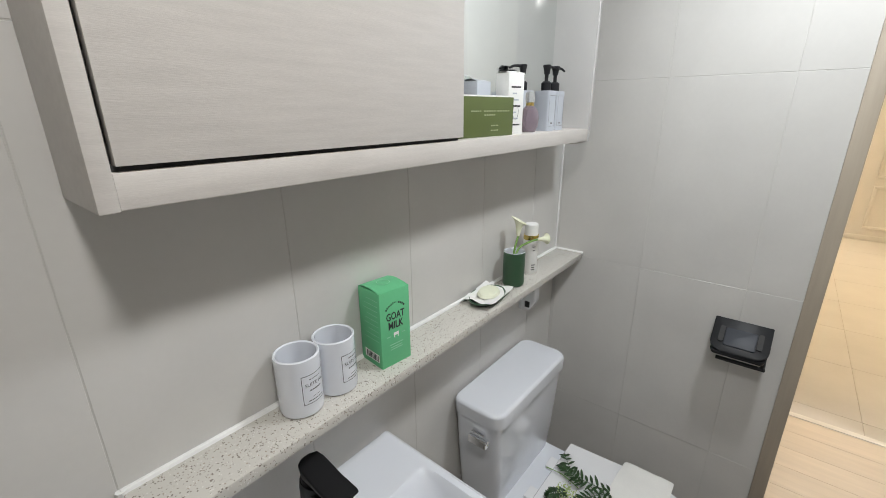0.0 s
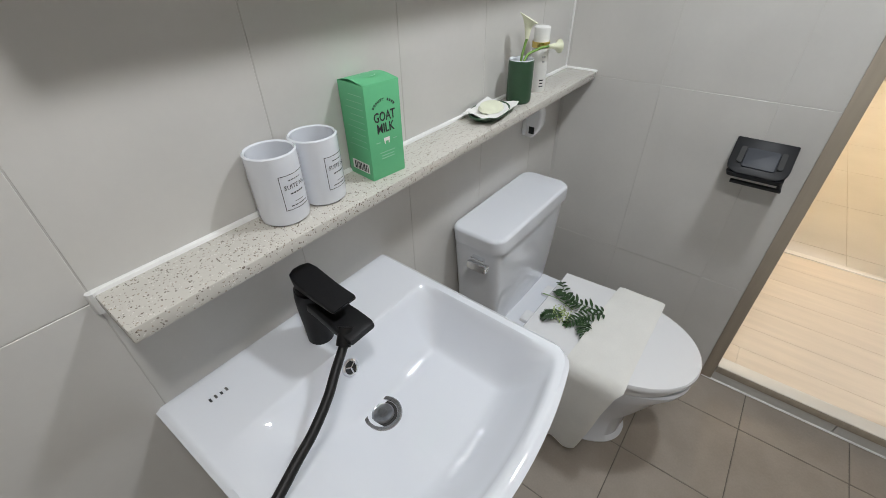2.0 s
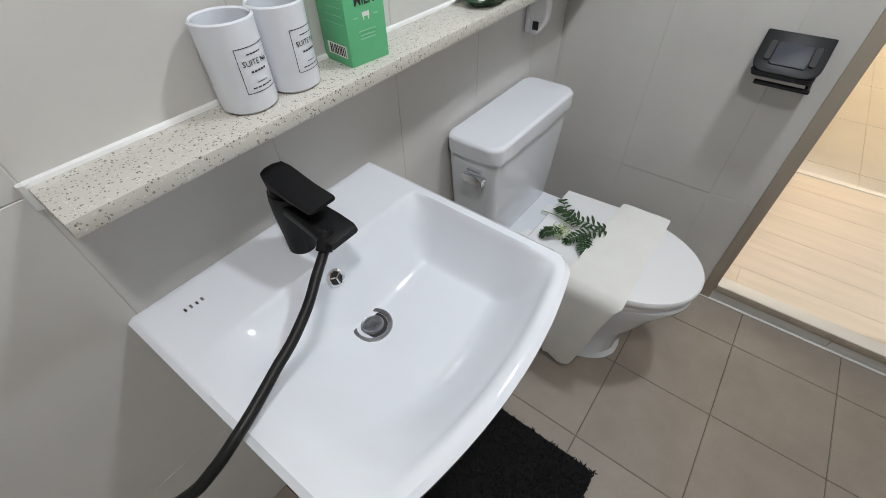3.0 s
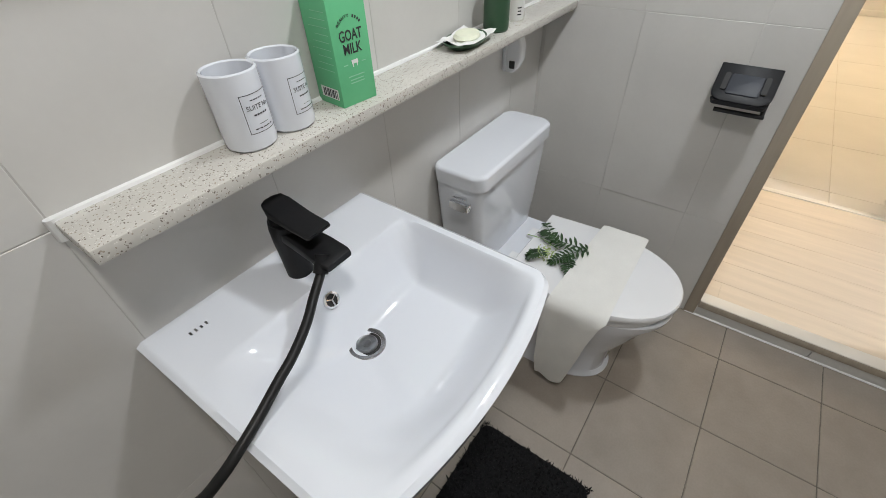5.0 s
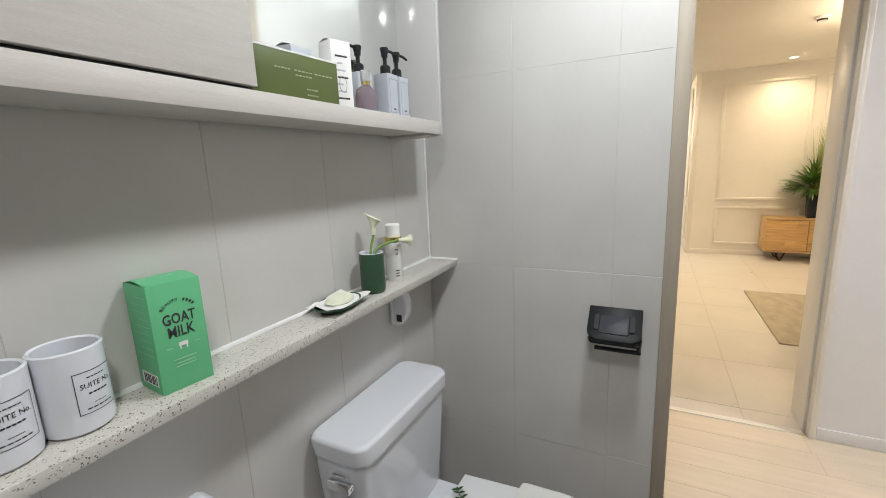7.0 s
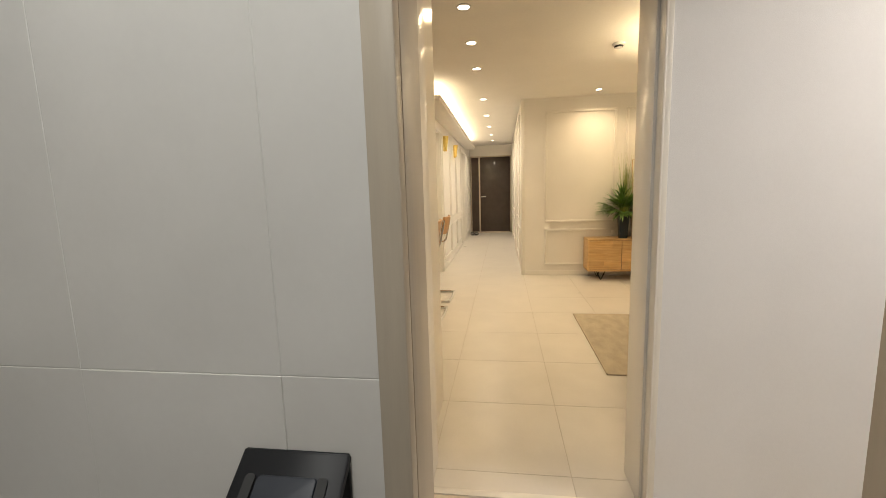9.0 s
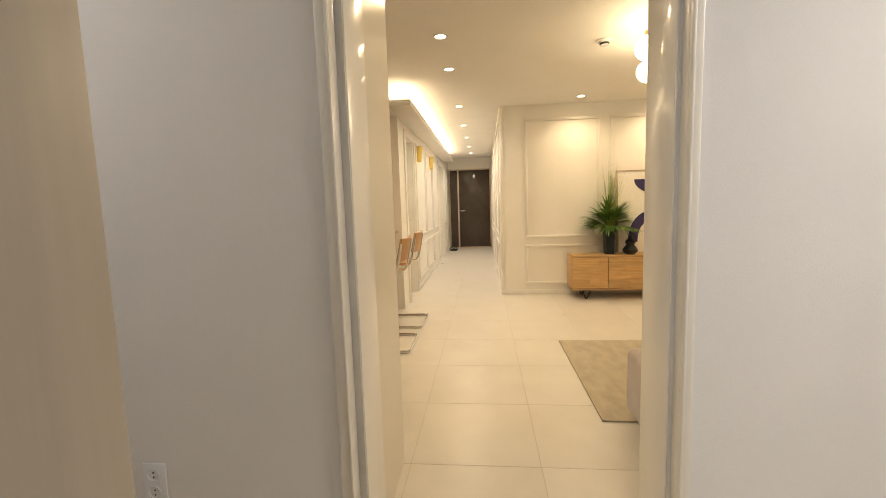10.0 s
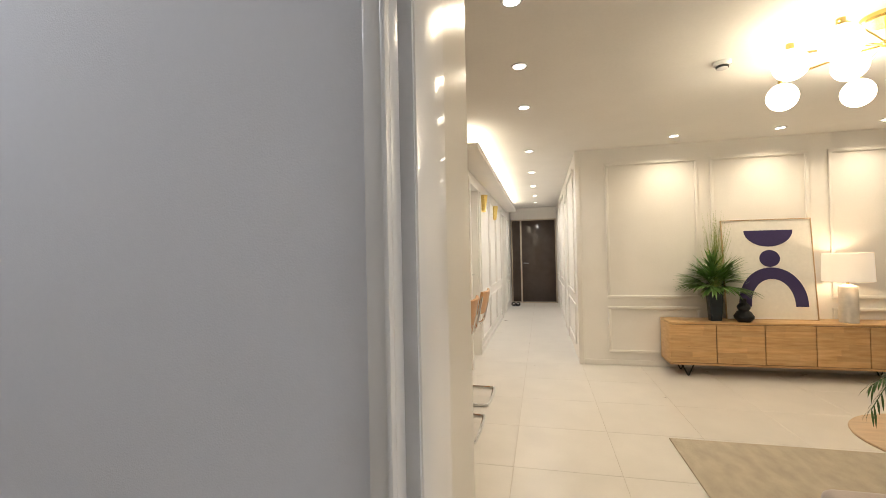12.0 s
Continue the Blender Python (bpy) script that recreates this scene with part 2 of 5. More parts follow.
M_SPOT = glow("warm_lit_disc", (1.0, 0.90, 0.72), 14.0)
M_SPOTC = glow("cool_lit_disc", (0.93, 0.97, 1.0), 10.0)
# glow of the added bedroom fixture discs
M_DIFF = glow("bedroom_fill_diffuser", (1.0, 0.97, 0.94), 1.6)
M_LED = glow("warm_led_strip", (1.0, 0.84, 0.58), 5.0)


# ---- mesh helpers ----
def mesh_of(name, bm, material, smooth=True, bevel=0.0, seg=2):
    if bevel:
        bmesh.ops.bevel(bm, geom=[e for e in bm.edges if e.is_manifold and e.calc_face_angle(0) > 0.6], offset=bevel, segments=seg,
                        profile=0.5, affect="EDGES", clamp_overlap=True)
    bmesh.ops.recalc_face_normals(bm, faces=bm.faces)
    me = bpy.data.meshes.new(name)
    if smooth:
        for f in bm.faces:
            f.smooth = True
        for e in bm.edges:
            e.smooth = e.is_manifold and e.calc_face_angle(0) < 0.6
    bm.to_mesh(me)
    bm.free()
    me.materials.append(material)
    return me


def part(name, bm, material, parent=None, label="", smooth=True, bevel=0.0, seg=2):
    ob = new(name, mesh_of(name, bm, material, smooth, bevel, seg))
    if parent:
        ob.parent = parent
    return tagged(ob, label)


def thing(name, label, category, x=0, y=0, z=0, rz=0, group="", kind=""):
    ob = new(name)
    ob.matrix_world = pose(x, y, z, 0, 0, rz)
    ob.empty_display_size = 0.05
    return tagged(ob, label, category, group, kind)


def box_bm(x0, x1, y0, y1, z0, z1, bm=None):
    bm = bm or bmesh.new()
    bmesh.ops.create_cube(bm, size=1, matrix=Matrix.Translation(((x0 + x1) / 2, (y0 + y1) / 2, (z0 + z1) / 2)) @ Matrix.Diagonal((x1 - x0, y1 - y0, z1 - z0, 1)))
    return bm


def lathe_bm(profile, n=32, bm=None, at=(0, 0, 0), squash=1.0):
    """Turns (radius, height) points round the z axis; radius 0 closes an end."""
    bm = bm or bmesh.new()
    rings = []
    for r, z in profile:
        if r <= 1e-6:
            rings.append([bm.verts.new((at[0], at[1], at[2] + z))])
        else:
            rings.append([bm.verts.new((at[0] + r * math.cos(2 * math.pi * i / n), at[1] + squash * r * math.sin(2 * math.pi * i / n), at[2] + z)) for i in range(n)])
    for a, b in zip(rings, rings[1:]):
        for i in range(n):
            j = (i + 1) % n
            if len(a) == 1 and len(b) == 1:
                continue
            if len(a) == 1:
                bm.faces.new((a[0], b[j], b[i]))
            elif len(b) == 1:
                bm.faces.new((a[i], a[j], b[0]))
            else:
                bm.faces.new((a[i], a[j], b[j], b[i]))
    return bm


def smooth_path(points, n=8):
    pts = [Vector(p) for p in points]
    out = []
    for i in range(len(pts) - 1):
        p0, p1, p2, p3 = pts[max(i - 1, 0)], pts[i], pts[i + 1], pts[min(i + 2, len(pts) - 1)]
        for k in range(n):
            t = k / n
            out.append(0.5 * (2 * p1 + (p2 - p0) * t + (2 * p0 - 5 * p1 + 4 * p2 - p3) * t * t + (3 * p1 - p0 - 3 * p2 + p3) * t ** 3))
    return out + [pts[-1]]


def tube_bm(points, r, n=10, bm=None, taper=None, closed=False):
    bm = bm or bmesh.new()
    pts = [Vector(p) for p in points]
    rings, up = [], None
    for i, p in enumerate(pts):
        d = (pts[min(i + 1, len(pts) - 1)] - pts[max(i - 1, 0)]).normalized()
        if up is None:
            up = d.orthogonal().normalized()
        up = (up - d * up.dot(d)).normalized()
        side = d.cross(up)
        rad = r if taper is None else r + (taper - r) * i / (len(pts) - 1)
        rings.append([bm.verts.new(p + rad * (math.cos(a) * up + math.sin(a) * side)) for a in [2 * math.pi * k / n for k in range(n)]])
    for a, b in zip(rings, rings[1:]):
        for i in range(n):
            bm.faces.new((a[i], a[(i + 1) % n], b[(i + 1) % n], b[i]))
    bm.faces.new(rings[0][::-1])
    bm.faces.new(rings[-1])
    return bm


def prism_bm(outline, z0, z1, bm=None):
    """A flat outline of (x, y) points drawn up from z0 to z1."""
    bm = bm or bmesh.new()
    lo = [bm.verts.new((x, y, z0)) for x, y in outline]
    hi = [bm.verts.new((x, y, z1)) for x, y in outline]
    bm.faces.new(lo[::-1])
    bm.faces.new(hi)
    for i in range(len(outline)):
        j = (i + 1) % len(outline)
        bm.faces.new((lo[i], lo[j], hi[j], hi[i]))
    return bm


def loft_bm(rings, bm=None, cap=True):
    bm = bm or bmesh.new()
    made = [[bm.verts.new(p) for p in ring] for ring in rings]
    for a, b in zip(made, made[1:]):
        for i in range(len(a)):
            j = (i + 1) % len(a)
            bm.faces.new((a[i], a[j], b[j], b[i]))
    if cap:
        bm.faces.new(made[0][::-1])
        bm.faces.new(made[-1])
    return bm


def round_rect(x0, x1, y0, y1, r, n=6):
    out = []
    for cx, cy, a0 in ((x1 - r, y1 - r, 0), (x0 + r, y1 - r, 90), (x0 + r, y0 + r, 180), (x1 - r, y0 + r, 270)):
        for k in range(n + 1):
            a = radians(a0 + 90 * k / n)
            out.append((cx + r * math.cos(a), cy + r * math.sin(a)))
    return out


def wall(name, x0, x1, y0, y1, z0, z1, material, label, category="wall"):
    ob = part(name, box_bm(x0, x1, y0, y1, z0, z1), material, None, label, smooth=False)
    return tagged(ob, label, category, "", "structure")


def text_part(name, body, size, m, material, parent, squeeze=1.0, bold=0.0):
    """Letters of the built-in font as a thin mesh, centred at the pose m in the parent's space."""
    cu = bpy.data.curves.new(name, "FONT")
    cu.body, cu.size, cu.align_x, cu.align_y, cu.extrude, cu.resolution_u = body, size, "CENTER", "CENTER", 0.0002, 2
    cu.offset = bold
    tmp = bpy.data.objects.new(name, cu)
    me = bpy.data.meshes.new_from_object(tmp)
    bpy.data.objects.remove(tmp)
    me.transform(Matrix.Diagonal((squeeze, 1, 1, 1)))
    me.materials.clear()
    me.materials.append(material)
    ob = new(name, me)
    ob.parent = parent
    ob.matrix_local = m
    return ob


PIECES = {}


def piece(name, sx, sy, sz, at, material, parent, bevel=0.0015):
    """One tile, plank or slat: a small slab whose edges are eased; alike slabs share a mesh."""
    key = (name, round(sx, 3), round(sy, 3), round(sz, 3))
    if key not in PIECES:
        PIECES[key] = mesh_of(name, box_bm(-sx / 2, sx / 2, -sy / 2, sy / 2, -sz / 2, sz / 2), material, False, bevel, 1)
    ob = new(name, PIECES[key])
    ob.location = at
    ob.parent = parent
    return ob


# ---- structure ----
BX0, BX1, BY0, BY1 = -2.45, 0.0, -1.85, 0.0     # bathroom
DB0, DB1, DBH = -1.40, -0.775, 2.06             # bathroom door opening
TW = 0.136                                       # its wall's thickness
WX0, WX1 = 1.04, 1.25                            # wall between bedroom and living room
DL0, DL1, DLH = -1.397, -0.591, 2.10              # bedroom door opening
GB = 0.0007                                      # depth of the joints
GY = 0.007                                       # tile thickness over the wall's body
wall_bath_n = wall("wall_north", BX0 - 0.1, TW, GB, 0.16, ZB - 0.1, H, M_GROUT, "bathroom wall clad in warm light grey tiles")
wall_bath_e = thing("wall_east", "bathroom door wall clad in light grey tiles", "wall", kind="structure")
part("wall_body", box_bm(GB, TW - GY, DB1 + 0.03, GY, ZB - 0.1, H), M_GROUTP, wall_bath_e, smooth=False)
part("wall_body", box_bm(GB, TW - GY, BY0 - 0.1, DB0 - 0.03, ZB - 0.1, H), M_GROUTP, wall_bath_e, smooth=False)
part("wall_body", box_bm(GB, TW - GY, DB0 - 0.03, DB1 + 0.03, DBH + 0.03, H), M_GROUTP, wall_bath_e, smooth=False)
part("bedroom_lining", box_bm(TW - GY, TW, DB1 + 0.035, 0.7, 0.0, H), M_PAINT, wall_bath_e, "white wallpaper", smooth=False)
part("bedroom_lining", box_bm(TW - GY, TW, -3.5, DB0 - 0.035, 0.0, H), M_PAINT, wall_bath_e, "white wallpaper", smooth=False)
part("bedroom_lining", box_bm(TW - GY, TW, DB0 - 0.035, DB1 + 0.035, DBH + 0.035, H), M_PAINT, wall_bath_e, "white wallpaper", smooth=False)
wall("wall_south", BX0 - 0.1, 0.0, BY0 - 0.1, BY0, ZB - 0.1, H, M_TILE, "plain light grey bathroom wall behind the camera")
wall("wall_west", BX0 - 0.1, BX0, BY0, 0.0, ZB - 0.1, H, M_TILE, "plain light grey end wall of the bathroom")
tagged(part("ceiling_bathroom", box_bm(BX0, 0.0, BY0, 0.0, HB, HB + 0.05), M_CEIL), "white bathroom ceiling", "ceiling", "", "structure")
floor_bath = wall("floor_bathroom", BX0, 0.045, BY0, 0.0, ZB - 0.12, ZB - 0.002, M_BGROUT, "bathroom floor of square taupe tiles with dark joints", "floor")

# bedroom
wall("wall_bedroom_north", TW, WX0, 0.7, 0.8, 0, H, M_PAINT, "white papered bedroom end wall")
wall("wall_bedroom_south", TW, WX0, -3.6, -3.5, 0, H, M_PAINT, "white papered bedroom end wall")
wall_door = thing("wall_bedroom", "white papered wall around the bedroom doorway", "wall", kind="structure")
for x0, x1, m in ((WX0, WX0 + 0.1, M_PAINT), (WX0 + 0.1, WX1, M_LPAINT)):
    part("wall_body", box_bm(x0, x1, DL1 + 0.03, 2.5 if x0 > WX0 else 0.8, 0, H), m, wall_door, smooth=False)
    part("wall_body", box_bm(x0, x1, -4.8 if x0 > WX0 else -3.6, DL0 - 0.03, 0, H), m, wall_door, smooth=False)
    part("wall_body", box_bm(x0, x1, DL0 - 0.03, DL1 + 0.03, DLH + 0.03, H), m, wall_door, smooth=False)
tagged(part("ceiling_bedroom", box_bm(TW, WX0, -3.5, 0.7, H, H + 0.05), M_CEIL), "white bedroom ceiling", "ceiling", "", "structure")
floor_bed = wall("floor_bedroom", 0.045, 1.075, -3.6, 0.8, -0.12, -0.0016, M_PGAP, "bedroom floor of pale beige laminate planks", "floor")
floor_liv = wall("floor_living", 1.075, 11.5, -4.8, 2.5, -0.12, -0.0016, M_LGROUT, "living room floor of large cream porcelain tiles", "floor")
tagged(part("ceiling_living", box_bm(WX1, 11.5, -4.8, 2.5, H, H + 0.05), M_CEIL), "white living room ceiling", "ceiling", "", "structure")
for y0, y1 in ((-3.5, DL0 - 0.041), (DL1 + 0.061, 0.7)):
    tagged(part("baseboard", box_bm(WX0 - 0.012, WX0, y0, y1, 0, 0.06), M_PAINT, bevel=0.003), "low white baseboard", "baseboard", "", "structure")

# living room and hall
LX, HY, HX = 5.43, -1.15, 11.35
wall_l = thing("wall_living", "cream panelled living room wall with picture-frame mouldings", "wall", kind="structure")
part("wall_body", box_bm(LX, LX + 0.15, -4.8, HY, 0, H), M_LPAINT, wall_l, smooth=False)
wall_hr = thing("wall_hall_south", "cream hallway wall with mouldings and a doorway casing", "wall", kind="structure")
part("wall_body", box_bm(LX + 0.15, HX, HY - 0.15, HY, 0, H), M_LPAINT, wall_hr, smooth=False)
wall_hl = thing("wall_hall_north", "cream hallway wall with doorways and chair rail", "wall", kind="structure")
DOORS_L = [(5.07, 5.68), (8.75, 9.5)]
xs = [4.70]
for a, b in DOORS_L:
    part("wall_body", box_bm(xs[-1], a, 0.0, 0.14, 0, H), M_LPAINT, wall_hl, smooth=False)
    part("wall_body", box_bm(a, b, 0.0, 0.14, 2.03, H), M_LPAINT, wall_hl, smooth=False)
    xs.append(b)
part("wall_body", box_bm(xs[-1], HX, 0.0, 0.14, 0, H), M_LPAINT, wall_hl, smooth=False)
wall("wall_slats_back", 4.70, 4.84, 0.14, 2.5, 0, H, M_LPAINT, "cream wall behind brown wooden slats")
wall("wall_dining", WX1, 4.7, 2.5, 2.6, 0, H, M_LPAINT, "plain cream dining wall")
wall("wall_living_south", WX1, LX, -4.9, -4.8, 0, H, M_LPAINT, "plain cream living room wall")
wall("wall_entry", HX, HX + 0.1, HY - 0.15, 0.14, 0, H, M_LPAINT, "cream wall above the entrance door")


def moulding(parent, plane, at, a0, a1, z0, z1, facing=-1, w=0.026, d=0.018):
    """A picture-frame moulding on the plane x = at or y = at: four mitred bars."""
    for b0, b1, c0, c1 in ((a0, a1, z0, z0 + w), (a0, a1, z1 - w, z1), (a0, a0 + w, z0 + w, z1 - w), (a1 - w, a1, z0 + w, z1 - w)):
        lo, hi = sorted((at, at + facing * d))
        bm = box_bm(lo, hi, b0, b1, c0, c1) if plane == "x" else box_bm(b0, b1, lo, hi, c0, c1)
        part("moulding", bm, M_TRIM, parent, bevel=0.004)


for a, b in ((-2.375, -1.46), (-3.375, -2.495), (-4.53, -3.545)):
    moulding(wall_l, "x", LX, a, b, 0.735, 2.215, w=0.03, d=0.024)
    moulding(wall_l, "x", LX, a, b, 0.14, 0.645, w=0.03, d=0.024)
part("corner_bead", box_bm(LX - 0.004, LX + 0.05, HY - 0.05, HY + 0.004, 0, H), M_TRIM, wall_l, bevel=0.004)
part("baseboard", box_bm(LX - 0.01, LX, -4.8, HY - 0.05, 0, 0.06), M_TRIM, wall_l, bevel=0.003)
for a, b in ((5.75, 6.9), (8.0, 9.4), (9.6, 11.1)):
    moulding(wall_hr, "y", HY, a, b, 0.745, 2.245, 1)
    moulding(wall_hr, "y", HY, a, b, 0.15, 0.635, 1)
part("casing", box_bm(7.02, 7.09, HY, HY + 0.018, 0, 2.1), M_TRIM, wall_hr, bevel=0.003)
part("casing", box_bm(7.81, 7.88, HY, HY + 0.018, 0, 2.1), M_TRIM, wall_hr, bevel=0.003)
part("casing", box_bm(7.09, 7.81, HY, HY + 0.018, 2.03, 2.1), M_TRIM, wall_hr, bevel=0.003)
part("door_leaf", box_bm(7.09, 7.81, HY, HY + 0.008, 0.01, 2.03), M_TRIM, wall_hr)
for a, b in ((5.85, 6.75), (6.85, 7.65), (7.75, 8.6), (9.75, 10.6)):
    moulding(wall_hl, "y", 0.0, a, b, 0.745, 2.05, -1)
    moulding(wall_hl, "y", 0.0, a, b, 0.15, 0.635, -1)
part("baseboard", box_bm(5.76, 8.67, -0.01, 0, 0, 0.06), M_TRIM, wall_hl, bevel=0.003)
for a, b in DOORS_L:
    for c0, c1, d0, d1 in ((a - 0.07, a, 0, 2.1), (b, b + 0.07, 0, 2.1), (a, b, 2.03, 2.1)):
        part("casing", box_bm(c0, c1, -0.018, 0, d0, d1), M_TRIM, wall_hl, bevel=0.003)
    part("door_jamb", box_bm(a, a + 0.025, 0, 0.14, 0, 2.03), M_TRIM, wall_hl)
    part("door_jamb", box_bm(b - 0.025, b, 0, 0.14, 0, 2.03), M_TRIM, wall_hl)
    d = thing("door_hall", "closed beige interior door set back in its casing", "door", kind="structure", group="hall doors")
    part("leaf", box_bm(a + 0.027, b - 0.027, 0.08, 0.12, 0.01, 2.03), M_JAMB, d, bevel=0.002)
    part("handle", tube_bm([(b - 0.09, 0.08, 1.0), (b - 0.09, 0.045, 1.0), (b - 0.2, 0.045, 1.0)], 0.009), M_CHROME, d, "chrome lever")

# soffit with its light cove
sof = thing("cove_soffit", "cream dropped soffit with a lit cove along the hallway", "soffit", kind="structure")
part("soffit_board", box_bm(4.18, 10.0, -0.24, -0.002, 2.175, 2.205), M_LPAINT, sof, bevel=0.003)
part("soffit_board", box_bm(4.18, 4.698, 0.0, 2.498, 2.175, 2.205), M_LPAINT, sof, bevel=0.003)
part("soffit_lip", box_bm(4.18, 4.20, -0.22, 2.498, 2.205, 2.235), M_LPAINT, sof, bevel=0.003)
part("soffit_lip", box_bm(4.18, 10.0, -0.24, -0.22, 2.205, 2.235), M_LPAINT, sof, bevel=0.003)
part("led_strip", box_bm(4.75, 9.95, -0.03, -0.018, 2.206, 2.214), M_LED, sof, "warm lit LED strip")
part("led_strip", box_bm(4.66, 4.672, 0.02, 2.45, 2.206, 2.214), M_LED, sof, "warm lit LED strip")


def door_frames():
    # bathroom door frame with rebate and raised sill
    f = thing("door_frame_bathroom", "grey-beige wood-grain bathroom door frame with raised sill", "door frame", kind="structure")
    for y, s in ((DB1, 1), (DB0, -1)):
        part("jamb", box_bm(0.034, TW + 0.012, *sorted((y, y + s * 0.03)), 0.0, DBH + 0.03), M_FRAME, f, bevel=0.002)
        part("jamb_stop", box_bm(-0.006, 0.022, *sorted((y - s * 0.002, y + s * 0.036)), ZB + 0.001, DBH + 0.03), M_FRAME, f, bevel=0.002)
        part("rebate", box_bm(0.022, 0.034, *sorted((y + s * 0.014, y + s * 0.03)), 0.0, DBH), M_RUBBER, f, "dark seal groove")
        part("casing", box_bm(TW, TW + 0.012, *sorted((y + s * 0.03, y + s * 0.075)), 0.0, DBH + 0.07), M_FRAME, f, bevel=0.002)
    part("head", box_bm(-0.006, TW + 0.012, DB0, DB1, DBH, DBH + 0.03), M_FRAME, f, bevel=0.002)
    for y0, y1 in ((DB0 - 0.03, -1.152), (-1.149, DB1 + 0.033)):
        part("sill_tile", box_bm(-0.003, 0.04, y0, y1, ZB + 0.001, 0.008), M_TILE, f, "grey tile strip under the sill", bevel=0.001)
    part("sill_front", box_bm(-0.007, 0.05, DB0 + 0.004, DB1 - 0.004, 0.008, 0.036), M_FRAME, f, "grey-brown sill face", bevel=0.002)
    part("sill_tread", box_bm(-0.005, 0.049, DB0 + 0.004, DB1 - 0.004, 0.0365, 0.040), M_JAMB, f, "pale sill tread", bevel=0.001)
    part("silicone_bead", tube_bm([(-0.003, DB1 + 0.03, ZB + 0.001), (-0.003, DB0, ZB + 0.001)], 0.005, 6), M_SILICONE, f, "white silicone bead")
    part("silicone_bead", tube_bm([(-0.002, -0.002, 1.0), (-0.002, -0.002, HB)], 0.0035, 6), M_SILICONE, wall_bath_e, "white silicone bead in the corner")
    # bedroom door frame
    g = thing("door_frame_bedroom", "ivory glossy bedroom door frame with a stepped casing", "door frame", kind="structure")
    for y, s, step, edge in ((DL1, 1, 0.024, 0.060), (DL0, -1, 0.012, 0.040)):
        part("jamb", box_bm(1.077, WX1 + 0.01, *sorted((y, y + s * edge)), 0.0, DLH + 0.03), M_JAMB, g, bevel=0.003)
        part("rebate", box_bm(WX0 - 0.004, 1.0795, *sorted((y + s * step, y + s * (step + 0.016))), 0.0, DLH + 0.03), M_JAMB, g, bevel=0.002)
        part("rubber_seal", box_bm(1.071, 1.078, *sorted((y + s * 0.003, y + s * (step + 0.001))), 0.0, DLH), M_SEAL, g, "grey rubber seal", bevel=0.001)
        part("casing", box_bm(WX0 - 0.014, WX0 + 0.006, *sorted((y + s * (step + 0.003), y + s * edge)), 0.0, DLH + 0.06), M_JAMB, g, bevel=0.004)
        part("casing_bead", box_bm(WX0 - 0.018, WX0 + 0.004, *sorted((y + s * (step + 0.001), y + s * (step + 0.009))), 0.0, DLH + 0.04), M_JAMB, g, bevel=0.003)
    part("head", box_bm(WX0 - 0.004, WX1 + 0.01, DL0, DL1, DLH, DLH + 0.03), M_JAMB, g, bevel=0.003)
    wall("wall_return", WX1 + 0.012, 1.82, -0.538, -0.42, 0, H, M_JAMB, "smooth ivory wall return beside the bedroom doorway")
    part("threshold", box_bm(1.045, 1.08, DL0, DL1, -0.01, 0.006), M_JAMB, g, "slim white threshold strip", bevel=0.002)


door_frames()



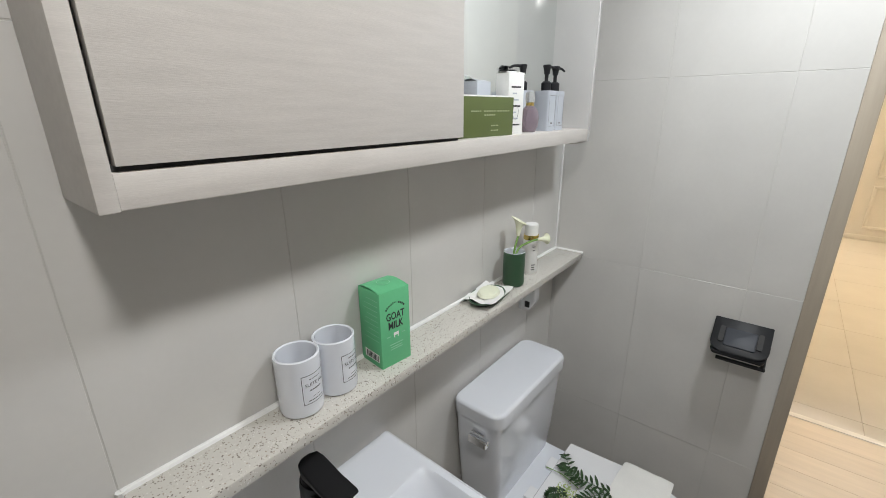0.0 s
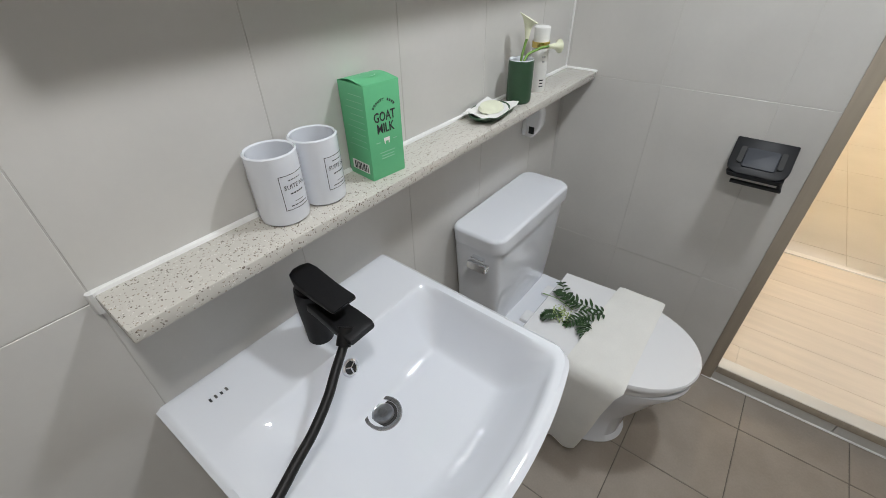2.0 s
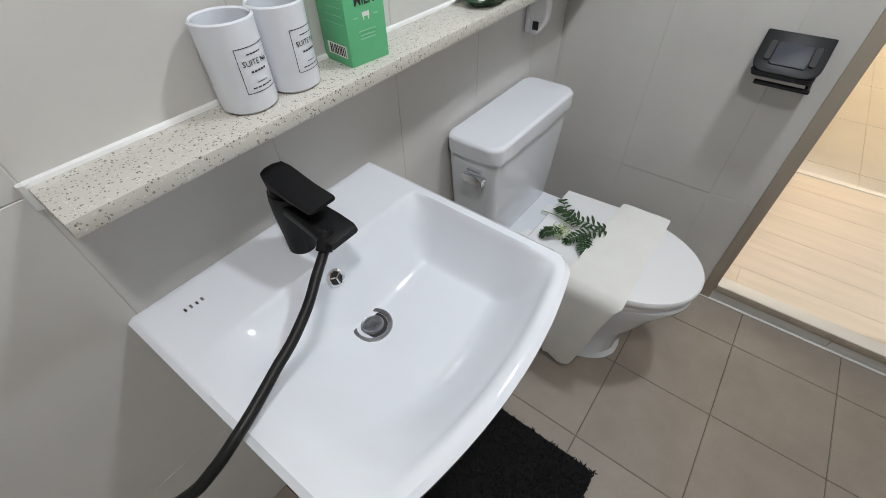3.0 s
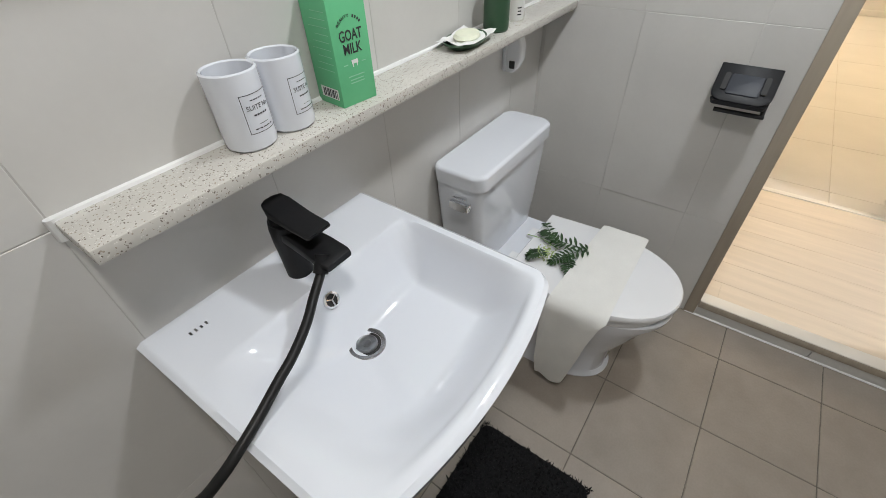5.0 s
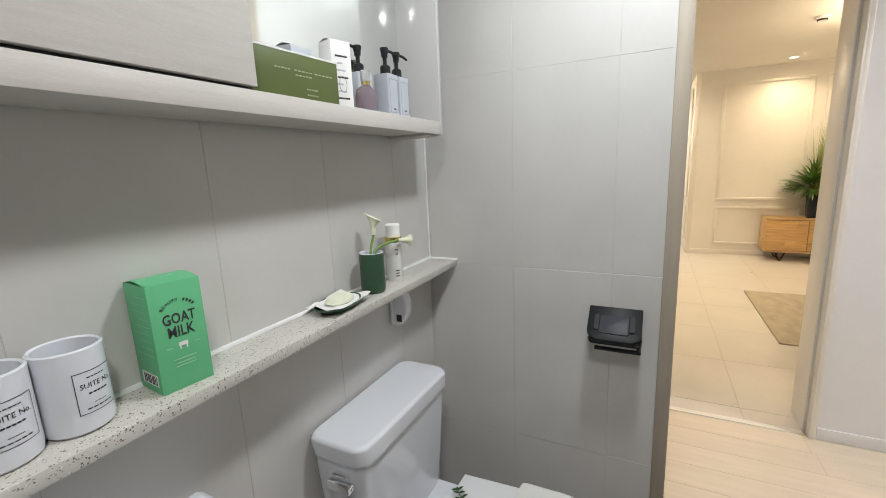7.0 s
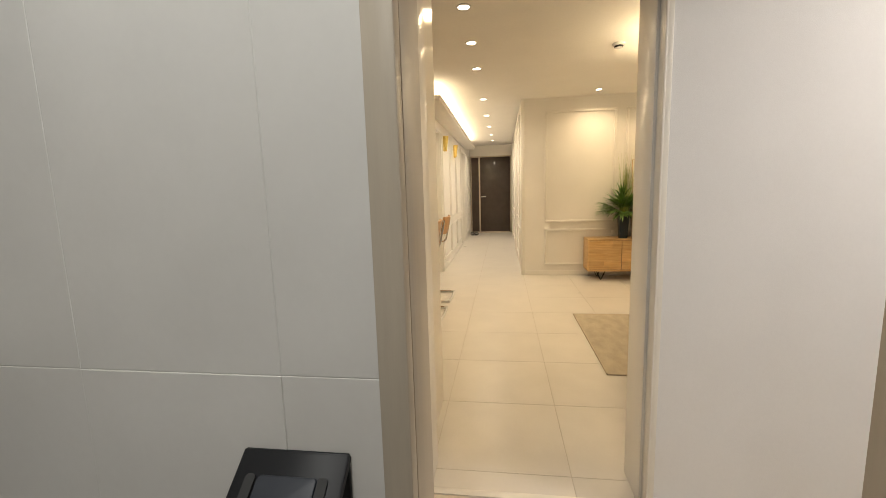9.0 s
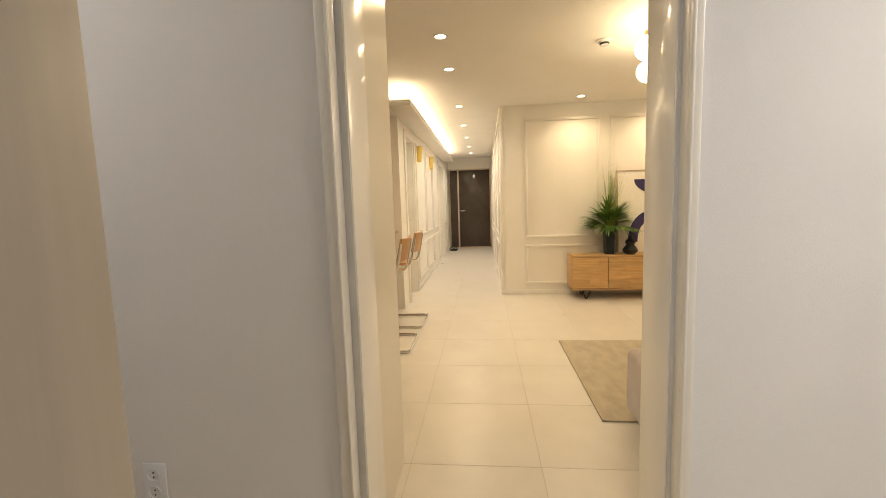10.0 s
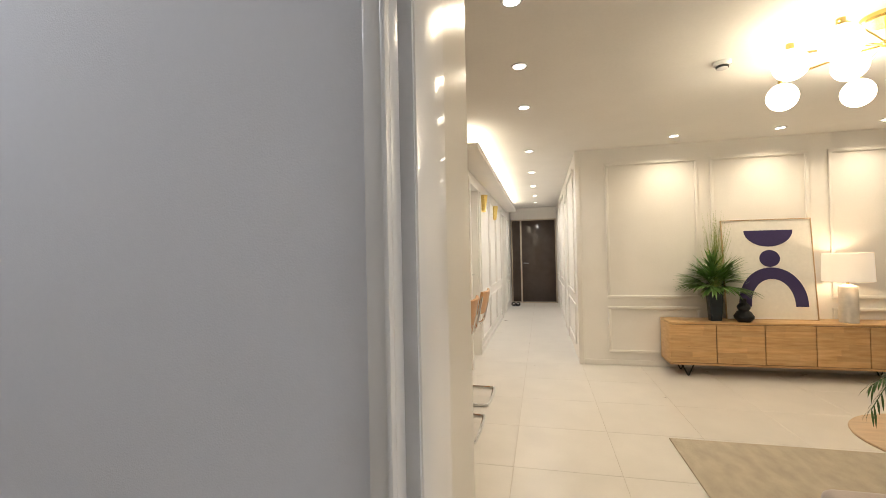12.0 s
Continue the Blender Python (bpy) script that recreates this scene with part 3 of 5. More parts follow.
# ---- bathroom things ----
def basin():
    b = thing("wash_basin", "white glazed ceramic wash basin fixed to the tiled wall", "wash basin", -1.155, 0, 0)
    x0, x1, zt = -0.257, 0.257, 0.768

    def front(u):
        x = abs(u * 2 - 1)
        d = 0.506 - 0.038 * x ** 2
        if x > 0.84:
            k = (x - 0.84) / 0.16
            d -= 0.040 * (1 - math.sqrt(max(0.0, 1 - k * k)))
        return d

    def ease(v):
        v = min(max(v, 0.0), 1.0)
        return v * v * (3 - 2 * v)

    def side(v):
        v = min(max(v, 0.0), 1.0)
        return (1 - (1 - v) ** 1.8) * ease(v / 0.18) * 0.6 + 0.4 * ease(v)

    n, grid = 110, []
    bm = bmesh.new()
    for j in range(n + 1):
        row = []
        for i in range(n + 1):
            u, v = i / n, j / n
            x, y = (x0 + (x1 - x0) * u) * (1 - 0.03 * v), -front(u) * v
            left, right, back, frt = x - x0 - 0.030, x1 * (1 - 0.03 * v) - 0.022 - x, -y - 0.136, front(u) + y - 0.018
            h = ease(left / 0.22) ** 0.8 * side(right / 0.062) * side(back / 0.080) * side(frt / 0.110)
            r = math.hypot(x - 0.003, y + 0.226)
            z = zt - 0.108 * h - 0.010 * h * math.exp(-(r / 0.12) ** 2)
            edge = min(u, 1 - u) * (x1 - x0), (1 - v) * front(u)
            z -= 0.006 * (1 - ease(min(edge) / 0.010))
            row.append(bm.verts.new((x, y, z)))
        grid.append(row)
    for j in range(n):
        for i in range(n):
            bm.faces.new((grid[j][i], grid[j + 1][i], grid[j + 1][i + 1], grid[j][i + 1]))
    rim = [grid[0][i] for i in range(n + 1)] + [grid[j][n] for j in range(1, n + 1)] + [grid[n][i] for i in range(n - 1, -1, -1)] + [grid[j][0] for j in range(n - 1, 0, -1)]
    last = rim
    for dz, s in ((0.012, 0.998), (0.034, 0.965), (0.09, 0.86), (0.17, 0.56)):
        ring = [bm.verts.new((p.co.x * s, p.co.y * s, min(p.co.z, zt - 0.006) * 0 + zt - 0.006 - dz)) for p in rim]
        for i in range(len(rim)):
            k = (i + 1) % len(rim)
            bm.faces.new((last[i], ring[i], ring[k], last[k]))
        last = ring
    bm.faces.new(last)
    part("bowl", bm, M_CERAMIC, b)
    zd = 0.652
    dr = part("drain", lathe_bm([(0.036, -0.006), (0.036, 0.001), (0.034, 0.0025), (0.028, 0.0015), (0.027, -0.004), (0.0, -0.004)], 36, None, (0.003, -0.226, zd)), M_STEEL, b, "chrome pop-up drain")
    # flat dark disc painted as the shade round the plug
    part("drain_gap", lathe_bm([(0.0268, -0.0012), (0.0, -0.0010)], 28, None, (0.003, -0.226, zd)), M_DARK, dr)
    part("plug", lathe_bm([(0.0205, -0.003), (0.0205, 0.001), (0.018, 0.003), (0.016, 0.002), (0.009, 0.0017), (0.008, 0.0026), (0.0, 0.0026)], 28, None, (0.003, -0.226, zd)), M_PLUG, dr)
    ov = part("overflow", lathe_bm([(0.011, 0.0035), (0.0125, 0.005), (0.016, 0.004), (0.0175, 0.0)], 28), M_CHROME, b, "chrome overflow ring")
    ov.matrix_local = pose(0.001, -0.156, 0.732, 60, 0, 0)
    # flat dark disc in place of a shaded opening
    part("overflow_hole", lathe_bm([(0.0, 0.0025), (0.0115, 0.0025)], 24), M_DARK, ov, "dark disc painted as the shade in the overflow hole")
    for k in range(3):
        a = 2 * math.pi * k / 3 + 0.5
        part("overflow_spoke", tube_bm([(0, 0, 0.004), (0.0115 * math.cos(a), 0.0115 * math.sin(a), 0.004)], 0.0016, 6), M_CHROME, ov)
    for k, hgt in enumerate((0.010, 0.010, 0.008, 0.010)):
        part("mark_bar", box_bm(-0.195 + k * 0.009, -0.1915 + k * 0.009, -0.056, -0.056 + hgt * 0.8, zt + 0.0003, zt + 0.0007), M_STEEL if k % 2 else M_INK, b)
    return b


def faucet():
    f = thing("basin_faucet", "matte black single-lever faucet on the basin deck", "faucet", -1.152, -0.082, 0.766)
    rings = []
    for z, w, d, y in ((0.0, 0.0235, 0.0235, -0.002), (0.04, 0.0235, 0.0245, 0.0), (0.075, 0.025, 0.028, 0.0), (0.105, 0.026, 0.032, -0.004), (0.118, 0.024, 0.030, -0.004)):
        rings.append([(w * math.cos(2 * math.pi * k / 24), y + d * math.sin(2 * math.pi * k / 24), z) for k in range(24)])
    part("body", loft_bm(rings), M_BLACK, f)
    sp = []
    for y, z, w, t in ((0.01, 0.100, 0.020, 0.022), (-0.04, 0.098, 0.023, 0.020), (-0.09, 0.094, 0.0265, 0.017), (-0.122, 0.090, 0.027, 0.015), (-0.129, 0.089, 0.025, 0.011)):
        sp.append([(x, y, z + c) for x, c in round_rect(-w, w, -t / 2, t / 2, 0.004, 3)])
    part("spout", loft_bm(sp), M_BLACK, f)
    lv = []
    for y, z, w, t in ((0.032, 0.147, 0.010, 0.008), (0.024, 0.147, 0.020, 0.012), (0.01, 0.140, 0.024, 0.018), (-0.04, 0.133, 0.024, 0.010), (-0.079, 0.131, 0.024, 0.007), (-0.084, 0.131, 0.022, 0.005)):
        lv.append([(x, y - 0.014, z + 0.003 + c) for x, c in round_rect(-w, w, -t / 2, t / 2, 0.003, 3)])
    part("lever", loft_bm(lv), M_BLACK, f)
    part("lever_neck", lathe_bm([(0.022, 0.116), (0.020, 0.13), (0.016, 0.138), (0.0, 0.138)], 20), M_BLACK, f)
    h = tagged(part("spray_hose", tube_bm(smooth_path([(-1.166, -0.187, 0.860), (-1.177, -0.193, 0.845), (-1.214, -0.212, 0.830), (-1.249, -0.232, 0.818), (-1.292, -0.250, 0.806), (-1.329, -0.262, 0.800), (-1.372, -0.277, 0.793),
                                                      (-1.407, -0.287, 0.787), (-1.444, -0.291, 0.775), (-1.481, -0.281, 0.755), (-1.54, -0.235, 0.72), (-1.62, -0.13, 0.69), (-1.68, -0.06, 0.68), (-1.80, -0.03, 0.68), (-2.0, -0.03, 0.70)], 10), 0.0075, 12), M_RUBBER), "black rubber spray hose lying over the basin", "hose")
    part("hose_nut", tube_bm([(-1.163, -0.186, 0.866), (-1.170, -0.190, 0.856), (-1.181, -0.195, 0.843)], 0.0120, 14), M_BLACK, h)
    return f


def d_outline(w, y0, y1, n=40, p=2.3):
    """A toilet-seat outline: straight at the hinge (y0), a long round nose at y1 (below y0)."""
    out = []
    ymid = y0 - (y0 - y1) * 0.42
    for k in range(n + 1):
        a = math.pi * k / n
        c, s = math.cos(a), math.sin(a)
        out.append((w * math.copysign(abs(c) ** (2 / p), c), ymid - (ymid - y1) * abs(s) ** (2 / p)))
    side = [(-w * (0.93 + 0.07 * t), y0 - (y0 - ymid) * t) for t in (0.0, 0.1, 0.5)]
    return out + side[::-1] + [(-x, y) for x, y in side]


def toilet():
    t = thing("toilet", "white ceramic two-piece toilet with closed lid", "toilet", -0.43, 0, ZB - 0.006)
    dz = -ZB

    def ring(w0, w1, y1, z, r, bulge, ya=-0.006):
        pts = []
        for x, y in round_rect(-w0, w1, y1, ya, r, 5):
            k = 1 - (x / max(w0, w1)) ** 2
            pts.append((x, y - (bulge * k if y < (y1 + ya) / 2 else 0), z))
        return pts

    part("tank", loft_bm([ring(0.183, 0.166, -0.14, 0.37, 0.025, 0.012), ring(0.196, 0.180, -0.148, 0.5, 0.025, 0.015), ring(0.213, 0.195, -0.155, 0.685, 0.025, 0.018), ring(0.213, 0.195, -0.155, 0.712, 0.025, 0.018)]), M_CERAMIC, t)
    lid = [ring(0.216, 0.198, -0.157, 0.714, 0.028, 0.02), ring(0.223, 0.204, -0.164, 0.717, 0.032, 0.022)]
    for k in range(7):
        a = math.pi / 2 * k / 6
        e, z = 0.011 * (1 - math.cos(a)), 0.753 + 0.011 * math.sin(a)
        lid.append(ring(0.226 - e, 0.204 - e, -0.164 + e, z, 0.032, 0.022, -0.006 - e))
    lid.append(ring(0.13, 0.13, -0.11, 0.767, 0.02, 0.014, -0.04))
    part("tank_lid", loft_bm(lid), M_CERAMIC, t)
    lv = part("flush_lever", box_bm(-0.229, -0.205, -0.118, -0.078, 0.644, 0.688), M_CHROME, t, "chrome flush lever", bevel=0.004)
    part("paddle", box_bm(-0.249, -0.226, -0.142, -0.080, 0.664, 0.687), M_CHROME, lv, bevel=0.005)
    rings = []
    for z, w, y1, y0 in ((0.0, 0.130, -0.575, -0.12), (0.012, 0.132, -0.578, -0.12), (0.03, 0.126, -0.565, -0.12), (0.14, 0.134, -0.575, -0.10), (0.24, 0.158, -0.625, -0.06), (0.31, 0.176, -0.655, -0.03), (0.356, 0.182, -0.688, -0.02), (0.374, 0.184, -0.692, -0.02), (0.380, 0.180, -0.688, -0.02)):
        rings.append([(x, y, z) for x, y in d_outline(w, y0, y1)])
    part("bowl", loft_bm(rings), M_CERAMIC, t)
    part("deck", loft_bm([[(x, y, z) for x, y in round_rect(-0.165 + e, 0.165 - e, -0.26, -0.01, 0.03)] for z, e in ((0.35, 0.01), (0.392, 0.0), (0.398, 0.004))]), M_CERAMIC, t)
    part("seat", loft_bm([[(x * s, -0.45 + (y + 0.45) * s, z) for x, y in d_outline(0.182, -0.235, -0.684, p=2.12)] for z, s in ((0.382, 0.972), (0.386, 0.982), (0.408, 0.982), (0.412, 0.972))]), M_SEATP, t, "white plastic seat ring")
    part("lid", loft_bm([[(x * s, -0.45 + (y + 0.45) * s, z) for x, y in d_outline(0.187, -0.225, -0.697, p=2.12)] for z, s in ((0.416, 0.985), (0.419, 1.0), (0.430, 1.0), (0.435, 0.985), (0.437, 0.93), (0.438, 0.5))]), M_SEATP, t, "closed white plastic lid")
    for x in (-0.075, 0.075):
        part("hinge_cap", box_bm(x - 0.025, x + 0.025, -0.222, -0.19, 0.396, 0.412), M_SEATP, t, bevel=0.004)
    return t


def towel():
    """A folded strip of cotton laid across the lid and hanging down one side."""
    pts = [(-0.248, 0.394), (-0.256, 0.4), (-0.32, 0.4), (-0.42, 0.401), (-0.52, 0.4), (-0.60, 0.398), (-0.626, 0.390), (-0.638, 0.365), (-0.642, 0.30), (-0.640, 0.2), (-0.630, 0.1), (-0.615, 0.018)]
    path = smooth_path([(x, 0, z) for x, z in pts], 5)
    n, m = len(path), 14
    bm = bmesh.new()
    rows = []
    for i, p in enumerate(path):
        k = i / (n - 1)
        ya, yb = -0.413 + 0.032 * min(k * 1.5, 1), -0.545 - 0.010 * k + 0.20 * max(0, k - 0.56)
        row = []
        for j in range(m + 1):
            v = j / m
            y = ya + (yb - ya) * v
            w = 0.0034 * noise.noise((p.x * 11, y * 16, p.z * 11)) + 0.0012 * noise.noise((p.x * 40, y * 40, p.z * 40)) + 0.010 * max(0, k - 0.6) * math.sin(v * 7 + k * 3)
            w += 0.006 * max(0, k - 0.55) * noise.noise((v * 3.0, k * 9.0, 2.0)) * 2
            edge = -0.003 * (1 - min(v, 1 - v) * 12 if min(v, 1 - v) < 0.083 else 0)
            row.append(bm.verts.new((p.x - (w + abs(edge) * -1 if p.z < 0.36 else 0), y, p.z + (w + edge + 0.004 if p.z >= 0.36 else 0))))
        rows.append(row)
    for a, b in zip(rows, rows[1:]):
        for j in range(m):
            bm.faces.new((a[j], a[j + 1], b[j + 1], b[j]))
    ob = part("towel", bm, M_TOWEL)
    s = ob.modifiers.new("thick", "SOLIDIFY")
    s.thickness, s.offset = 0.012, 1
    return tagged(ob, "folded white cotton towel draped over the toilet lid", "towel")


def leaf_bm(bm, base, direction, up, length, width, bend=0.0, n=4):
    """One narrow leaf with a fold along its middle."""
    d, u = Vector(direction).normalized(), Vector(up)
    s = d.cross(u).normalized()
    u = s.cross(d).normalized()
    rows = []
    for i in range(n + 1):
        t = i / n
        w = width * math.sin(math.pi * min(t * 0.9 + 0.08, 1)) ** 0.8
        c = Vector(base) + d * length * t - u * bend * length * t * t
        rows.append((bm.verts.new(c - s * w + u * w * 0.25), bm.verts.new(c), bm.verts.new(c + s * w + u * w * 0.25)))
    for a, b in zip(rows, rows[1:]):
        bm.faces.new((a[0], a[1], b[1], b[0]))
        bm.faces.new((a[1], a[2], b[2], b[1]))
    return bm


def sprig():
    s = thing("greenery_sprig", "fern sprig with pale blossoms lying on the toilet lid", "plant sprig", -0.435, -0.325, 0.394)
    rnd = random.Random(4)
    # (control points of the stem, longest leaflet)
    fronds = (([(0.040, -0.092), (0.030, -0.030), (0.036, 0.030), (0.098, 0.084)], 0.036),
              ([(0.038, -0.090), (-0.004, -0.050), (-0.040, -0.025), (-0.064, -0.006)], 0.030),
              ([(-0.012, -0.040), (-0.045, -0.052), (-0.070, -0.064), (-0.094, -0.078)], 0.026),
              ([(0.010, -0.010), (0.024, 0.030), (0.040, 0.060), (0.050, 0.082)], 0.022),
              ([(-0.040, 0.018), (-0.062, 0.038), (-0.076, 0.056), (-0.084, 0.064)], 0.022))
    for pts, longest in fronds:
        bm = bmesh.new()
        sm = smooth_path([(x, y, 0.008 + 0.014 * math.sin(1 + k * 0.7)) for k, (x, y) in enumerate(pts)], 4)
        tube_bm(sm, 0.0010, 5, bm)
        for i in range(1, len(sm)):
            d = (sm[i] - sm[i - 1]).normalized()
            side = Vector((-d.y, d.x, 0))
            k = i / (len(sm) - 1)
            ln = longest * (0.35 + 0.65 * math.sin(math.pi * (0.30 + 0.62 * k))) * rnd.uniform(0.85, 1.1)
            for sg in (-1, 1):
                leaf_bm(bm, sm[i], d * 0.45 + side * sg + Vector((0, 0, rnd.uniform(0.0, 0.55))), (0, 0, 1), ln, 0.0034 + 0.0012 * ln / 0.036, 0.2, 5)
        leaf_bm(bm, sm[-1], sm[-1] - sm[-2], (0, 0, 1), longest * 0.5, 0.003, 0.1)
        part("frond", bm, M_FERN, s, smooth=False)
    bm = bmesh.new()
    for k in range(150):
        a, r = rnd.uniform(0, 6.28), 0.030 * math.sqrt(rnd.random())
        bmesh.ops.create_icosphere(bm, subdivisions=1, radius=rnd.uniform(0.0012, 0.0028), matrix=Matrix.Translation((-0.040 + r * math.cos(a), 0.022 + r * math.sin(a), 0.006 + rnd.random() * 0.024)))
    part("blossom_head", bm, M_BLOSSOM, s, "pale green blossoms")
    part("stem", tube_bm(smooth_path([(0.0, 0.0, 0.012), (0.018, 0.06, 0.012), (0.016, 0.113, 0.010)], 4), 0.0014, 6), M_STEM, s)
    return s


def bath_mat():
    m = thing("bath_mat", "black shaggy bath mat on the tiled floor", "bath mat", -1.25, -0.52, ZB)
    part("backing", prism_bm(round_rect(-0.39, 0.39, -0.16, 0.19, 0.03), 0.0, 0.012), M_SHAG, m)
    rnd = random.Random(7)
    verts, faces = [], []
    for k in range(15000):
        x, y = rnd.uniform(-0.392, 0.392), rnd.uniform(-0.162, 0.192)
        a, ln, w = rnd.uniform(0, 6.28), rnd.uniform(0.010, 0.018), 0.0032
        lx, ly = rnd.gauss(0, 0.005), rnd.gauss(0, 0.005)
        i = len(verts)
        verts += [(x - w * math.cos(a), y - w * math.sin(a), 0.006), (x + w * math.cos(a), y + w * math.sin(a), 0.006), (x + lx, y + ly, 0.006 + ln)]
        faces.append((i, i + 1, i + 2))
    me = bpy.data.meshes.new("shag")
    me.from_pydata(verts, [], faces)
    me.materials.append(M_SHAG)
    p = new("shag", me)
    p.parent = m
    tagged(p, "black tufts", kind="stuff")


SHELF_Z = 1.003


def shelf():
    s = thing("wall_shelf", "speckled cream engineered-stone ledge along the tiled wall", "shelf", 0, 0, 0)
    part("slab", box_bm(-1.392, -0.002, -0.108, -0.002, SHELF_Z - 0.022, SHELF_Z), M_STONE, s, bevel=0.0025)
    part("silicone_bead", tube_bm([(-1.393, -0.004, SHELF_Z), (-0.7, -0.004, SHELF_Z + 0.0005), (-0.004, -0.004, SHELF_Z)], 0.006, 8), M_SILICONE, s, "white silicone bead")
    part("silicone_bead", tube_bm([(-0.004, -0.004, SHELF_Z), (-0.004, -0.11, SHELF_Z)], 0.005, 8), M_SILICONE, s, "white silicone bead")
    part("silicone_bead", tube_bm([(-1.393, -0.004, SHELF_Z - 0.028), (-1.393, -0.004, SHELF_Z + 0.004)], 0.007, 8), M_SILICONE, s, "white silicone bead")
    return s


def cup(name, label, x, y, r, h, material, inner, wall_t=0.004, cat="cup", group=""):
    c = thing(name, label, cat, x, y, SHELF_Z, group=group)
    part("shell", lathe_bm([(0.0, 0.001), (r * 0.86, 0.0), (r * 0.97, 0.004), (r, 0.012), (r, h - 0.002), (r - wall_t / 2, h), (r - wall_t, h - 0.002), (r - wall_t, 0.01), (0.0, 0.008)], 40), material, c)
    if inner:
        part("lining", lathe_bm([(r - wall_t * 0.2, h - 0.0005), (r - wall_t / 2, h + 0.0012), (r - wall_t - 0.0008, h - 0.002), (r - wall_t - 0.0008, 0.012), (0.0, 0.0105)], 40), inner, c, "white inside")
    return c


def curved_patch(r, a0, a1, z0, z1, n=10, bm=None):
    bm = bm or bmesh.new()
    lo, hi = [], []
    for k in range(n + 1):
        a = radians(a0 + (a1 - a0) * k / n)
        lo.append(bm.verts.new((r * math.cos(a), r * math.sin(a), z0)))
        hi.append(bm.verts.new((r * math.cos(a), r * math.sin(a), z1)))
    for k in range(n):
        bm.faces.new((lo[k], lo[k + 1], hi[k + 1], hi[k]))
    return bm


def bend_text(ob, r, a):
    """Wraps a flat text mesh round an upright cylinder of radius r at the angle a (degrees)."""
    for v in ob.data.vertices:
        b = radians(a) + v.co.x / r
        v.co = (r * math.cos(b), r * math.sin(b), v.co.y)


def mug_label(c, r, a):
    w, z0, z1 = 37, 0.028, 0.083
    for k0, k1, b0, b1 in ((a - w, a + w, z0, z0 + 0.0009), (a - w, a + w, z1 - 0.0009, z1), (a - w, a - w + 1.3, z0, z1), (a + w - 1.3, a + w, z0, z1)):
        part("label_line", curved_patch(r + 0.0004, k0, k1, b0, b1), M_INK, c, smooth=False)
    for body, size, z in (("SUITE No.", 0.0098, 0.064),):
        t = text_part("letters", body, size, Matrix.Identity(4), M_INK, c, 0.95)
        bend_text(t, r + 0.0005, a)
        for v in t.data.vertices:
            v.co.z += z
    for z, hw, hh in ((0.0745, 17, 0.0014), (0.0535, 18, 0.0022), (0.040, 12, 0.0010), (0.034, 24, 0.0016)):
        for k in range(5):
            k0 = a - hw + 2 * hw * k / 5
            part("label_bar", curved_patch(r + 0.0004, k0, k0 + 2 * hw / 5 * 0.78, z - hh / 2, z + hh / 2, 3), M_INK, c, smooth=False)


def mugs():
    for x, y, a in ((-1.132, -0.0425, -79), (-1.055, -0.0420, -72)):
        c = cup("ceramic_tumbler", "white ceramic tumbler with a black-printed label on the stone ledge", x, y, 0.0385, 0.112, M_CERAMIC, None, 0.005, "tumbler", "tumblers on the ledge")
        mug_label(c, 0.0385, a)


def carton(name, label, x, y, z, rz, w, d, h, material, top_fold=True, group=""):
    c = thing(name, label, "box", x, y, z, rz, group)
    part("box_body", box_bm(-w / 2, w / 2, -d / 2, d / 2, 0, h), material, c, bevel=0.0012)
    if top_fold:
        bm = bmesh.new()
        rows = []
        for i in range(9):
            u = i / 8
            yy = -d / 2 + 0.002 + (d - 0.004) * u
            zz = h + 0.006 * math.sin(math.pi * u) * (0.4 + 0.6 * u) + 0.0003
            rows.append((bm.verts.new((-w / 2 + 0.001, yy, zz)), bm.verts.new((w / 2 - 0.001, yy, zz))))
        for a, b in zip(rows, rows[1:]):
            bm.faces.new((a[0], a[1], b[1], b[0]))
        part("top_flap", bm, material, c)
    return c


